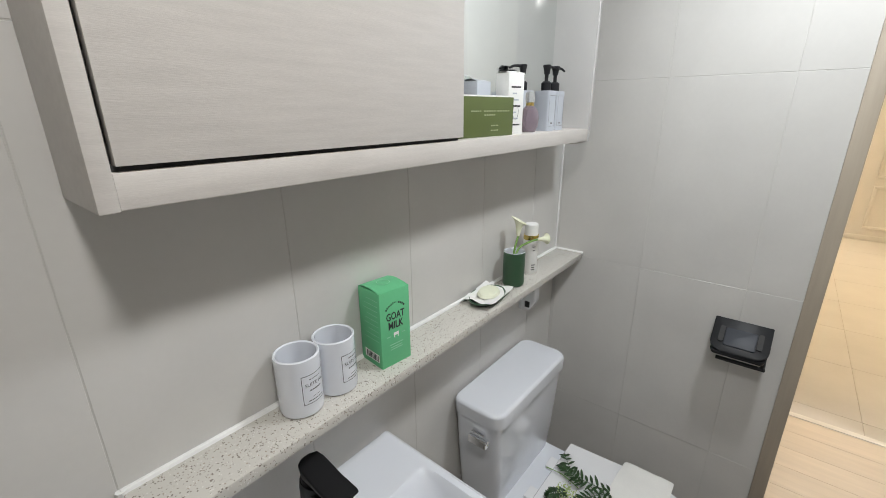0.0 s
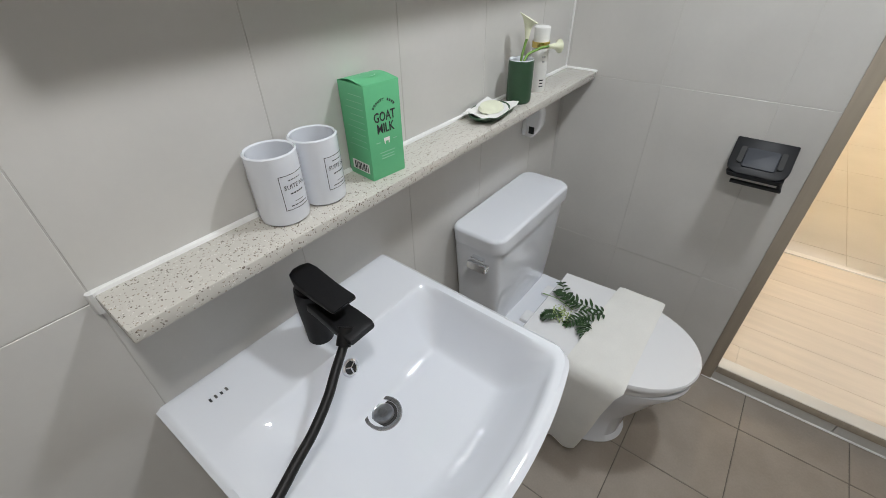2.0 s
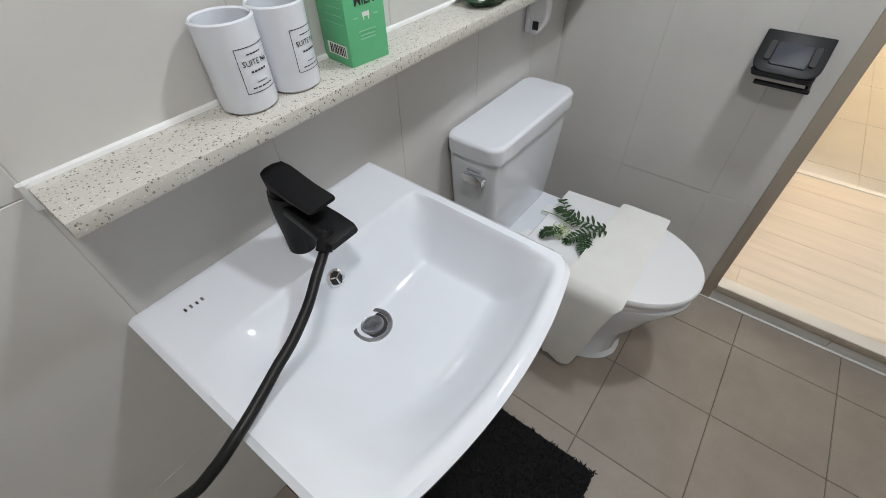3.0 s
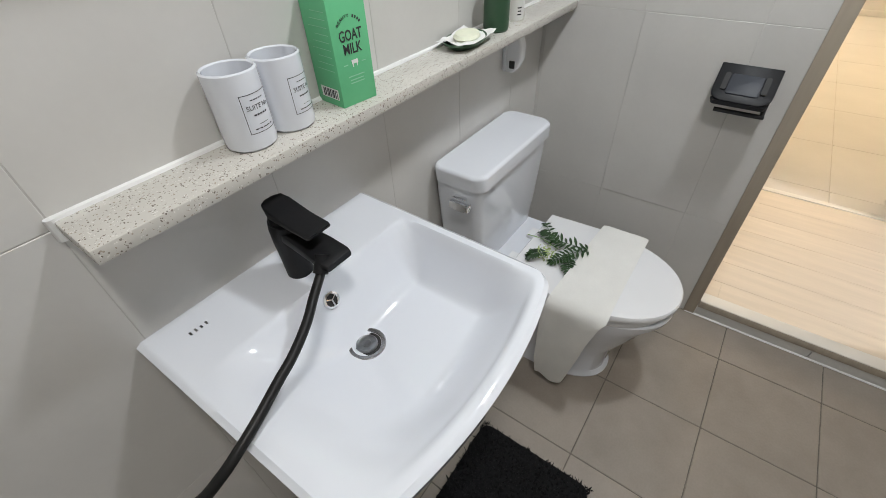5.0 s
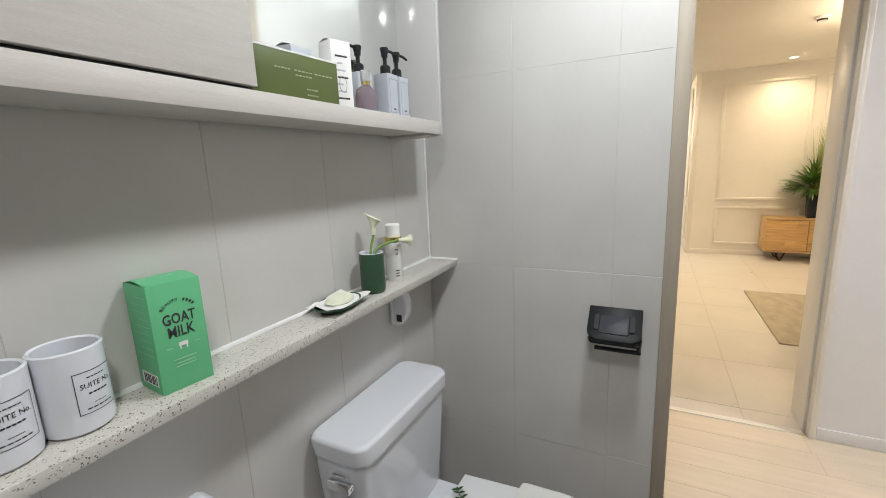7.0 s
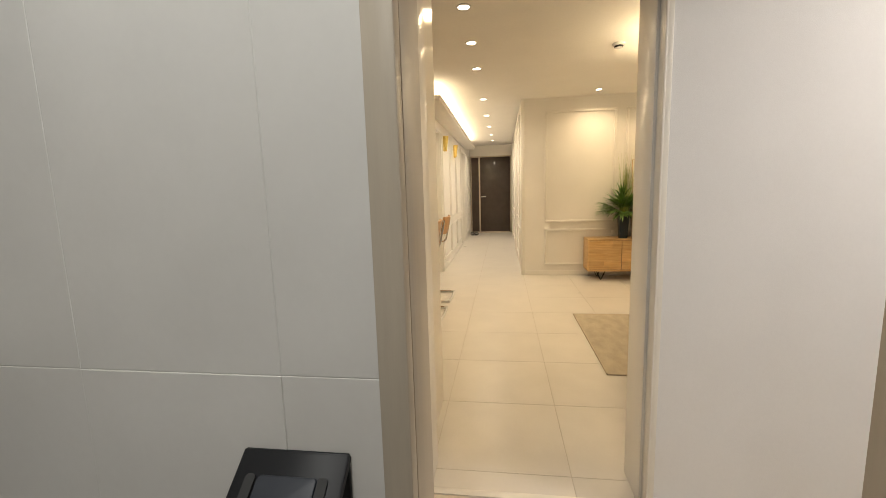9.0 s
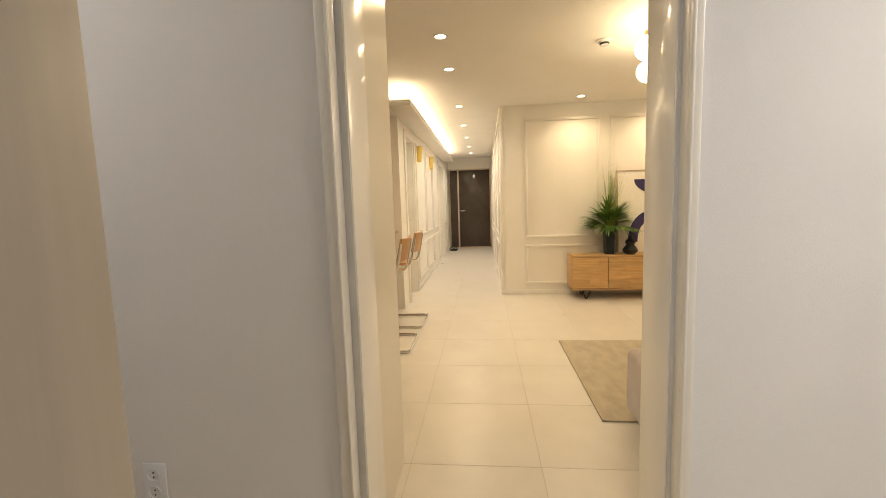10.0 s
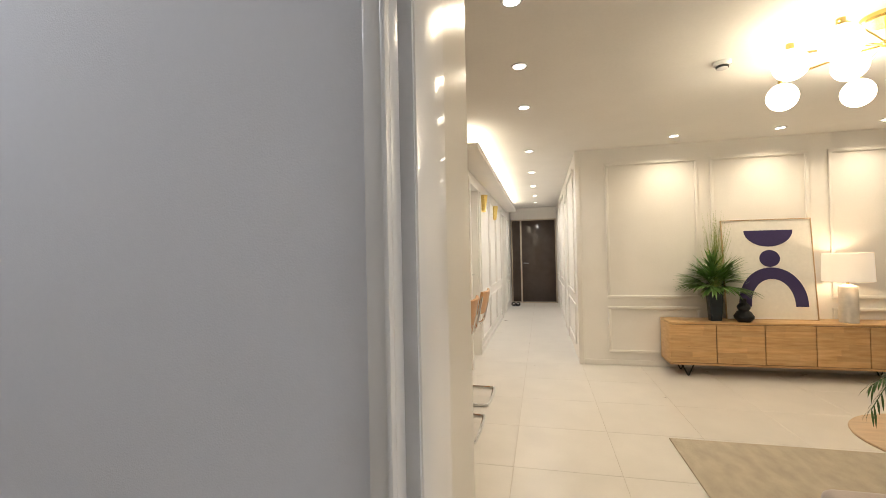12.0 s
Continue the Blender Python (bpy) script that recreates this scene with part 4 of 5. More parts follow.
def goat_box():
    c = carton("soap_carton", "mint green goat milk carton standing on the stone ledge", -0.927, -0.0435, SHELF_Z, -6, 0.075, 0.070, 0.166, M_GOAT)
    f = -0.070 / 2 - 0.0006
    up = lambda x, z: pose(x, f, z, 90, 0, 0)
    text_part("letters", "GOAT", 0.023, up(0.000, 0.110), M_INK, c, 0.72, 0.0003)
    text_part("letters", "MILK", 0.023, up(0.000, 0.090), M_INK, c, 0.76, 0.0003)
    for k in range(10):
        t = 145 - 11 * k if k < 6 else 134 - 11 * k
        at = Matrix.Translation((0.027 * math.cos(radians(t)), f, 0.114 + 0.024 * math.sin(radians(t)))) @ Matrix.Rotation(radians(90 - t), 4, "Y")
        if k < 6:
            text_part("letters", "BEAUTY"[k], 0.0066, at @ pose(0, 0, 0, 90, 0, 0), M_INK, c)
        else:
            part("print_bar", box_bm(-0.0014, 0.0014, 0, 0.0003, -0.0021, 0.0021), M_INK, c).matrix_local = at
    g = part("goat_print", box_bm(-0.006, 0.007, f, f + 0.0003, 0.067, 0.073), M_PAPER, c, "small white goat print")
    part("goat_legs", box_bm(-0.005, -0.003, f, f + 0.0003, 0.062, 0.067), M_PAPER, g)
    part("goat_legs", box_bm(0.004, 0.006, f, f + 0.0003, 0.062, 0.067), M_PAPER, g)
    for z, w in ((0.0665, 0.022), (0.047, 0.017), (0.041, 0.014), (0.036, 0.015)):
        for sg in ((-1, 1) if z > 0.06 else (0,)):
            part("print_bar", box_bm(sg * 0.019 - w / (5 if sg else 1), sg * 0.019 + w / (5 if sg else 1), f, f + 0.0003, z, z + 0.0016), M_MINT, c)
    s = -0.075 / 2 - 0.0004
    part("barcode_patch", box_bm(s, s + 0.0003, -0.026, 0.022, 0.012, 0.030), M_PAPER, c, "white barcode patch")
    for k in range(9):
        part("barcode_bar", box_bm(s - 0.0003, s, -0.023 + k * 0.0045, -0.0212 + k * 0.0045 + (k % 3) * 0.0006, 0.014, 0.028), M_INK, c)
    for k in range(9):
        part("print_bar", box_bm(s - 0.0001, s, -0.028, 0.02 - (k % 3) * 0.006, 0.06 + k * 0.011, 0.061 + k * 0.011), M_MINT, c)
    part("top_mark", lathe_bm([(0.0125, 0.1722), (0.0132, 0.1726), (0.0139, 0.1722)], 24), M_MINT, c)


def shelf_items():
    mugs()
    goat_box()
    d = thing("soap_dish", "dark green oval dish with a cream soap bar on paper", "soap dish", -0.555, -0.055, SHELF_Z, 8)
    part("dish", lathe_bm([(0.0, 0.0), (0.05, 0.0), (0.073, 0.014), (0.071, 0.017), (0.05, 0.006), (0.0, 0.004)], 36, squash=0.62), M_GREENCUP, d)
    soap = tagged(part("soap_bar", lathe_bm([(0.0, 0.0), (0.036, 0.001), (0.044, 0.006), (0.038, 0.013), (0.020, 0.017), (0.0, 0.0175)], 28, squash=0.66), M_SOAP), "pale cream soap bar in the dish", "soap")
    soap.matrix_world = pose(-0.55, -0.055, SHELF_Z + 0.013, 4, 0, 10)
    bm = bmesh.new()
    rows = []
    for i in range(9):
        row = []
        for j in range(7):
            x, y = (i / 8 - 0.5) * 0.138, (j / 6 - 0.5) * 0.088
            row.append(bm.verts.new((x, y, 0.0145 + 2.6 * max(0, abs(x) - 0.035) ** 2 + 3.4 * max(0, abs(y) - 0.02) ** 2 + 0.008 * noise.noise((x * 38, y * 38, 1)))))
        rows.append(row)
    for a, b in zip(rows, rows[1:]):
        for j in range(6):
            bm.faces.new((a[j], a[j + 1], b[j + 1], b[j]))
    pp = tagged(part("soap_paper", bm, M_PAPER), "crumpled white tissue under the soap", "paper")
    pp.matrix_world = pose(-0.55, -0.055, SHELF_Z, 0, 0, 6)
    c = cup("green_tumbler", "dark green enamel tumbler with white inside holding calla lilies", -0.415, -0.055, 0.032, 0.105, M_GREENCUP, M_CERAMIC, 0.003, "tumbler")
    for nm, pts, tip in (("calla_lily", [(-0.41, -0.052, 1.02), (-0.418, -0.055, 1.1), (-0.408, -0.056, 1.135), (-0.403, -0.058, 1.152)], (0.12, 0.05, 1)),
                         ("calla_lily", [(-0.425, -0.052, 1.02), (-0.405, -0.058, 1.105), (-0.36, -0.068, 1.122), (-0.318, -0.078, 1.124)], (1, -0.25, -0.12))):
        fl = thing(nm, "cream calla lily with a green stem in the green tumbler", "flower", *pts[0], group="calla lilies")
        o = Vector(pts[0])
        part("stem", tube_bm([p - o for p in smooth_path(pts, 6)], 0.0032, 8), M_STEM, fl)
        bm = bmesh.new()
        rows = []
        for i in range(8):
            t = i / 7
            row = []
            for k in range(17):
                a = 2 * math.pi * k / 16 * 0.97
                flare = 0.0035 + 0.0045 * t + 0.0085 * t ** 4
                tipz = 0.014 * t * t * (1 + math.cos(a)) * 0.8
                row.append(bm.verts.new((flare * math.cos(a) * (1 + 0.35 * t), flare * math.sin(a), 0.045 * t + tipz - 0.01 * t ** 4)))
            rows.append(row)
        for a, b in zip(rows, rows[1:]):
            for k in range(16):
                bm.faces.new((a[k], a[k + 1], b[k + 1], b[k]))
        pe = part("petal", bm, M_PETAL, fl, "cream petal")
        d = Vector(tip)
        pe.matrix_local = Matrix.Translation(Vector(pts[-1]) - o) @ d.to_track_quat("Z", "Y").to_matrix().to_4x4()
        so = pe.modifiers.new("thick", "SOLIDIFY")
        so.thickness = 0.0012
        sx = part("spadix", lathe_bm([(0.0, 0.004), (0.0025, 0.006), (0.0025, 0.032), (0.0, 0.036)], 8), M_SOAP, fl)
        sx.matrix_local = pe.matrix_local
    b = thing("lotion_bottle", "white cylindrical lotion bottle with a gold collar", "bottle", -0.295, -0.045, SHELF_Z)
    part("body", lathe_bm([(0.0, 0.0), (0.021, 0.0), (0.023, 0.003), (0.023, 0.112), (0.0, 0.113)], 28), M_PAPER, b)
    part("collar", lathe_bm([(0.0236, 0.113), (0.0236, 0.127), (0.0, 0.127)], 28), M_GOLD, b, "gold collar")
    part("cap", lathe_bm([(0.021, 0.127), (0.021, 0.160), (0.018, 0.163), (0.0, 0.164)], 28), M_PAPER, b)
    for z, hw in ((0.09, 13), (0.078, 9), (0.03, 15), (0.022, 12), (0.014, 14)):
        part("print_bar", curved_patch(0.0234, -125 - hw, -125 + hw, z, z + 0.003), M_INK if z < 0.05 else M_STEEL, b, smooth=False)
    u = thing("under_shelf_holder", "white plastic holder mounted under the stone ledge", "holder", -0.252, -0.03, SHELF_Z - 0.022)
    part("plate", box_bm(-0.022, 0.018, 0.016, 0.028, -0.128, -0.0), M_SEATP, u, bevel=0.004)
    part("clip", loft_bm([[(x, y, z) for x, y in round_rect(-0.018, 0.018, y1, 0.02, 0.008, 4)] for z, y1 in ((-0.130, -0.006), (-0.116, -0.018), (-0.09, -0.030), (-0.055, -0.030), (-0.022, -0.018), (-0.002, -0.004))]), M_SEATP, u)
    part("slot", box_bm(-0.0192, -0.0172, -0.012, 0.006, -0.118, -0.096), M_DARK, u, "dark slot", bevel=0.0005)


def cabinet():
    c = thing("wall_cabinet", "pale wood-grain bathroom wall cabinet with a sliding door and mirrored niche", "cabinet", 0, 0, 0)
    x0, x1, z0, z1, y1 = -1.363, -0.139, 1.411, 2.16, -0.14
    part("bottom", box_bm(x0 + 0.018, x1 - 0.016, y1, -0.012, z0, z0 + 0.036), M_CAB, c, bevel=0.001)
    part("end_filler", box_bm(-0.225, x1 - 0.003, y1 + 0.014, -0.004, z0 - 0.006, z0), M_CAB, c, bevel=0.001)
    part("side", box_bm(x0, x0 + 0.018, y1 - 0.001, -0.002, z0 - 0.001, z1), M_CAB, c, bevel=0.001)
    part("side", box_bm(x1 - 0.016, x1, y1 - 0.001, -0.002, z0 - 0.001, z1), M_CABG, c, bevel=0.001)
    part("top", box_bm(x0 + 0.018, x1 - 0.016, y1, -0.012, z1 - 0.04, z1), M_CAB, c, bevel=0.001)
    part("back", box_bm(x0 + 0.018, -0.79, -0.012, -0.004, z0, z1), M_CAB, c)
    part("mirror_back", box_bm(-0.79, x1 - 0.016, -0.012, -0.004, z0 + 0.04, z1 - 0.04), M_MIRROR, c, "mirrored back panel")
    part("divider", box_bm(-0.80, -0.785, -0.122, -0.012, z0 + 0.04, z1 - 0.04), M_CAB, c)
    part("door", box_bm(x0 + 0.022, -0.790, y1 - 0.001, y1 + 0.015, z0 + 0.042, z1 - 0.045), M_CAB, c, "plain pale sliding door", bevel=0.001)
    # near-black strip put in as the shade under the sliding door
    part("gap", box_bm(x0 + 0.018, -0.79, y1 + 0.012, y1 + 0.02, z0 + 0.036, z0 + 0.045), M_DARK, c, "dark strip painted as shade below the sliding door")
    zs = z0 + 0.036
    g = carton("olive_gift_box", "olive green gift box with white print in the cabinet", -0.668, -0.088, zs, -4, 0.20, 0.05, 0.082, M_OLIVE, False)
    part("lid_edge", box_bm(-0.1005, 0.1005, -0.0255, 0.0255, 0.082, 0.085), M_PAPER, g, "pale top edge")
    for k, (xx, w, zz) in enumerate(((-0.035, 0.018, 0.052), (0.012, 0.022, 0.052), (0.062, 0.024, 0.052), (0.012, 0.02, 0.044), (0.03, 0.014, 0.022), (0.03, 0.014, 0.012))):
        for q in range(5):
            part("print_bar", box_bm(xx - w + 2 * w * q / 5, xx - w + 2 * w * (q + 0.7) / 5, -0.0256, -0.0252, zz, zz + 0.0024), M_PRINT, g)
    carton("small_mint_box", "small pale mint carton behind the gift box", -0.60, -0.038, zs, 3, 0.06, 0.04, 0.118, M_GREY, True)
    w = carton("white_carton", "tall white printed carton in the cabinet niche", -0.530, -0.085, zs, -18, 0.048, 0.045, 0.137, M_PAPER, True)
    for k in range(7):
        part("print_bar", box_bm(-0.015 + (k % 2) * 0.004, 0.014 - (k % 3) * 0.006, -0.0230, -0.0226, 0.02 + k * 0.014, 0.0235 + k * 0.014), M_INK if k % 3 == 0 else M_GREY, w)
    part("print_ring", tube_bm([(0.009 * math.cos(t), -0.0228, 0.050 + 0.016 * math.sin(t)) for t in [2 * math.pi * k / 20 for k in range(21)]], 0.0006, 4), M_STEEL, w)
    for px, py in ((-0.458, -0.062),):
        p = thing("perfume_bottle", "round pink glass perfume bottle with a clear cap", "perfume bottle", px + 0.028, py - 0.025, zs)
        part("glass", lathe_bm([(0.0, 0.0), (0.02, 0.0), (0.030, 0.014), (0.033, 0.034), (0.028, 0.054), (0.012, 0.066), (0.0, 0.067)], 28, squash=0.7), M_PINK, p)
        part("collar", lathe_bm([(0.010, 0.065), (0.010, 0.073), (0.0, 0.073)], 16), M_GOLD, p)
        part("cap", lathe_bm([(0.0, 0.073), (0.011, 0.073), (0.012, 0.078), (0.012, 0.094), (0.009, 0.099), (0.0, 0.100)], 16), M_CLEAR, p, "clear cap")
    first = None
    for px, py in ((-0.335, -0.082), (-0.282, -0.082), (-0.39, -0.040)):
        if first is None:
            first = thing("pump_bottle", "pale grey square pump bottle with a black pump", "pump bottle", px, py, zs, group="pump bottles")
            part("body", prism_bm(round_rect(-0.024, 0.024, -0.022, 0.022, 0.005, 3), 0, 0.104), M_GREY, first, bevel=0.0015)
            for lx0, lx1, lz0, lz1 in ((-0.0185, -0.0178, 0.012, 0.092), (0.0178, 0.0185, 0.012, 0.092), (-0.0178, 0.0178, 0.0913, 0.092), (-0.0178, 0.0178, 0.012, 0.0127)):
                part("label_line", box_bm(lx0, lx1, -0.0226, -0.0221, lz0, lz1), M_STEEL, first)
            part("mark", box_bm(-0.006, 0.006, -0.0226, -0.0221, 0.018, 0.022), M_STEEL, first)
            part("collar", lathe_bm([(0.013, 0.103), (0.013, 0.124), (0.009, 0.128), (0.005, 0.128), (0.005, 0.148), (0.0, 0.148)], 18), M_BLACKP, first, "black collar")
            part("pump_head", tube_bm(smooth_path([(0.0, 0, 0.150), (0.004, 0, 0.162), (0.016, 0, 0.165), (0.034, -0.002, 0.164), (0.048, -0.004, 0.159)], 4), 0.0042, 10, None, 0.003), M_BLACKP, first, "black pump head")
            part("pump_cap", lathe_bm([(0.0075, 0.146), (0.0085, 0.156), (0.011, 0.166), (0.010, 0.169), (0.0, 0.170)], 16), M_BLACKP, first)
        else:
            copy_thing(first, pose(px, py, zs, 0, 0, 168 if px < -0.35 else 0))
    return c


def rest_outline(x0, x1, w, r, n=8):
    """A plate with square corners at x1, the wall side, and round ones at x0."""
    out = [(x1, -w), (x1, w)]
    for cy, a0 in ((w - r, 90), (-w + r, 180)):
        out += [(x0 + r + r * math.cos(radians(a0 + 90 * k / n)), cy + r * math.sin(radians(a0 + 90 * k / n))) for k in range(n + 1)]
    return out


def paper_holder():
    h = thing("paper_holder", "black toilet paper holder with a phone rest on the tiled wall", "toilet paper holder", 0, -0.622, 0.80)
    part("back_plate", box_bm(-0.007, 0.0, -0.072, 0.072, 0.0, 0.088), M_BLACKP, h, bevel=0.002)
    tilt = Matrix.Translation((-0.008, 0, 0.086)) @ Matrix.Rotation(radians(-38), 4, "Y")

    def put(ob):
        ob.matrix_local = tilt
        return ob

    put(part("cover", loft_bm([[(x, y, z) for x, y in rest_outline(-0.108 + e, 0.004, 0.073 - e, 0.034)] for z, e in ((-0.012, 0.004), (-0.010, 0.0), (-0.002, 0.0), (0.0, 0.003))]), M_BLACKP, h))
    put(part("phone_rest", loft_bm([[(x, y, z) for x, y in round_rect(-0.088 + e, -0.026 - e, -0.040 + e, 0.040 - e, 0.006)] for z, e in ((0.0, 0.0), (0.003, 0.001), (0.004, 0.003))]), M_REST, h, "blue-grey phone rest"))
    for y in (-0.048, 0.048):
        put(part("rest_slot", prism_bm(round_rect(-0.078, -0.026, y - 0.0065, y + 0.0065, 0.005, 3), 0.0, 0.0045), M_DARK, h, "dark slot"))
    part("lip", loft_bm([[(x, y, z) for x, y in round_rect(-0.094, -0.06, -0.068 + e, 0.068 - e, 0.012)] for z, e in ((0.006, 0.004), (0.016, 0.0))]), M_BLACKP, h)
    part("roll_bar", tube_bm(smooth_path([(-0.004, -0.066, -0.014), (-0.062, -0.066, -0.016), (-0.070, -0.060, -0.016), (-0.070, 0.05, -0.016)], 5), 0.006, 10), M_BLACKP, h)
    part("roll_arm", box_bm(-0.007, 0.0, -0.073, -0.058, -0.022, 0.002), M_BLACKP, h, bevel=0.001)


def downlight(name, label, x, y, z, r, disc):
    d = thing(name, label, "ceiling light", x, y, z, group=name + "s")
    part("trim_ring", lathe_bm([(r + 0.012, 0.0), (r + 0.010, -0.005), (r, -0.006), (r - 0.002, 0.0)], 28), M_SEATP, d)
    part("lens", lathe_bm([(0.0, -0.004), (r - 0.001, -0.004), (r - 0.001, 0.0)], 24), disc, d, "lit lens")
    return d


basin()
faucet()
toilet()
towel()
sprig()
bath_mat()
shelf()
shelf_items()
cabinet()
paper_holder()
for x, y in BATH_SPOTS:
    downlight("bathroom_downlight", "round cool white recessed bathroom downlight", x, y, HB, 0.07, M_SPOTC)


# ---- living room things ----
# plain fixture discs, added to go with the unseen bedroom fill lamps
for x, y in BED_FILLS:
    b = thing("bedroom_ceiling_light", "flat round white disc added as fixture for the bedroom fill lamp", "ceiling light", x, y, H, group="bedroom ceiling lights")
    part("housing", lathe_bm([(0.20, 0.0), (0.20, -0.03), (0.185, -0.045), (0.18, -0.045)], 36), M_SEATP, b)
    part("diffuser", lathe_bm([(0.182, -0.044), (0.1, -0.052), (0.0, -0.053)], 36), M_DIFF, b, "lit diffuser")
for x, y in HALL_SPOTS + WALL_SPOTS:
    downlight("recessed_downlight", "small round warm recessed ceiling downlight, lit", x, y, H, 0.038, M_SPOT)


def sideboard():
    s = thing("sideboard", "long low oak sideboard with five doors on black hairpin legs", "sideboard", 5.08, -1.98, 0)
    n, w = 5, 0.412
    rs = random.Random(3)
    L = n * w
    part("top_panel", box_bm(0, 0.33, -L, 0, 0.516, 0.535), M_OAK, s, bevel=0.002)
    part("bottom_panel", box_bm(0.004, 0.33, -L, 0, 0.115, 0.135), M_OAK, s, bevel=0.002)
    for y in (0, -L + 0.02):
        part("side_panel", box_bm(0.0, 0.33, y - 0.02, y, 0.135, 0.516), M_OAK, s, bevel=0.002)
    part("back_panel", box_bm(0.318, 0.328, -L + 0.02, -0.02, 0.135, 0.516), M_OAK, s)
    # dark sheet behind the doors stands in for the shade in their gaps
    part("gap_lining", box_bm(0.012, 0.016, -L + 0.02, -0.02, 0.135, 0.516), M_OAKD, s)
    for k in range(n):
        y1 = -k * w - 0.0035
        y0 = -(k + 1) * w + 0.0035
        d = part("door", box_bm(-0.004, 0.010, y0, y1, 0.142, 0.511), M_OAK, s, bevel=0.002)
        for q in range(7):
            z0 = 0.143 + q * 0.0524
            cut = y0 + (y1 - y0) * rs.uniform(0.25, 0.75)
            part("stave", box_bm(-0.0055, -0.0035, y0 + 0.001, cut - 0.0003, z0, z0 + 0.0521), M_OAK, d)
            part("stave", box_bm(-0.0055, -0.0035, cut + 0.0003, y1 - 0.001, z0, z0 + 0.0521), M_OAK, d)
    for y in (-0.17, -L + 0.17):
        for x in (0.05, 0.28):
            part("hairpin_leg", tube_bm([(x, y + 0.055, 0.115), (x - 0.005, y + 0.006, 0.008), (x - 0.005, y, 0.004), (x - 0.005, y - 0.006, 0.008), (x, y - 0.055, 0.115)], 0.0065, 8), M_BLACK, s, "black steel hairpin leg")
            part("leg_plate", box_bm(x - 0.02, x + 0.02, y - 0.07, y + 0.07, 0.111, 0.115), M_BLACK, s)


def palm_vase():
    v = thing("plant_vase", "tapered blue-black vase with palm fronds and tall grass on the sideboard", "plant", 5.22, -2.435, 0.535)
    part("vase", loft_bm([[(x, y, z) for x, y in round_rect(-w, w, -w, w, 0.012, 3)] for z, w in ((0.0, 0.048), (0.15, 0.056), (0.29, 0.062), (0.292, 0.052), (0.1, 0.045))]), M_NAVY, v, "blue-black square vase")
    rnd = random.Random(11)
    for k in range(36):
        a, e = 2.4 * k + rnd.uniform(-0.3, 0.3), radians(rnd.uniform(-12, 66))
        reach = rnd.uniform(0.10, 0.20)
        out = Vector((0.8 * math.cos(a) * math.cos(e), math.sin(a) * math.cos(e), math.sin(e)))
        tip = Vector((0, 0, 0.29)) + out * reach + Vector((0, 0, 0.06))
        pts = smooth_path([(0, 0, 0.2), (0.01 * math.cos(a), 0.01 * math.sin(a), 0.31), tip], 4)
        bm = tube_bm(pts, 0.0028, 5)
        side = out.cross(Vector((0, 0, 1))).normalized()
        for i in range(11):
            sp = (i / 10 - 0.5) * 2
            d = out * (1.5 - 0.55 * abs(sp)) + side * sp * 0.85 + Vector((0, 0, 0.12 - 0.25 * sp * sp + rnd.uniform(-0.08, 0.08)))
            leaf_bm(bm, tip - out * 0.05 * abs(sp), d, (0, 0, 1), rnd.uniform(0.17, 0.27) * (1 - 0.25 * abs(sp)), 0.0115, rnd.uniform(0.1, 0.4), 6)
        part("palm_frond", bm, M_LEAFP, v, smooth=False)
    bm = bmesh.new()
    for k in range(240):
        a, r = rnd.uniform(0, 6.28), 0.14 * rnd.random() ** 1.1
        top = Vector((r * math.cos(a), r * math.sin(a) - 0.03, rnd.uniform(0.50, 0.88) if k % 4 else rnd.uniform(0.85, 1.12)))
        tube_bm([(0.02 * math.cos(a), 0.02 * math.sin(a), 0.26), Vector((top.x * 0.4, top.y * 0.4, top.z * 0.6)), top], 0.0019, 3, bm, 0.0005)
    tagged(part("tall_grass", bm, M_GRASS, v, "tall dry grass"), kind="stuff")


def black_vase():
    b = thing("gourd_vase", "small glossy black double-gourd vase on the sideboard", "vase", 5.16, -2.665, 0.535)
    part("body", lathe_bm([(0.0, 0.0), (0.045, 0.0), (0.072, 0.03), (0.074, 0.05), (0.052, 0.085), (0.036, 0.095), (0.048, 0.115), (0.05, 0.13), (0.038, 0.15), (0.022, 0.16), (0.02, 0.185), (0.026, 0.195), (0.016, 0.193), (0.014, 0.16), (0.0, 0.16)], 32), M_BLACKP, b).matrix_local = Matrix.Scale(1.15, 4)


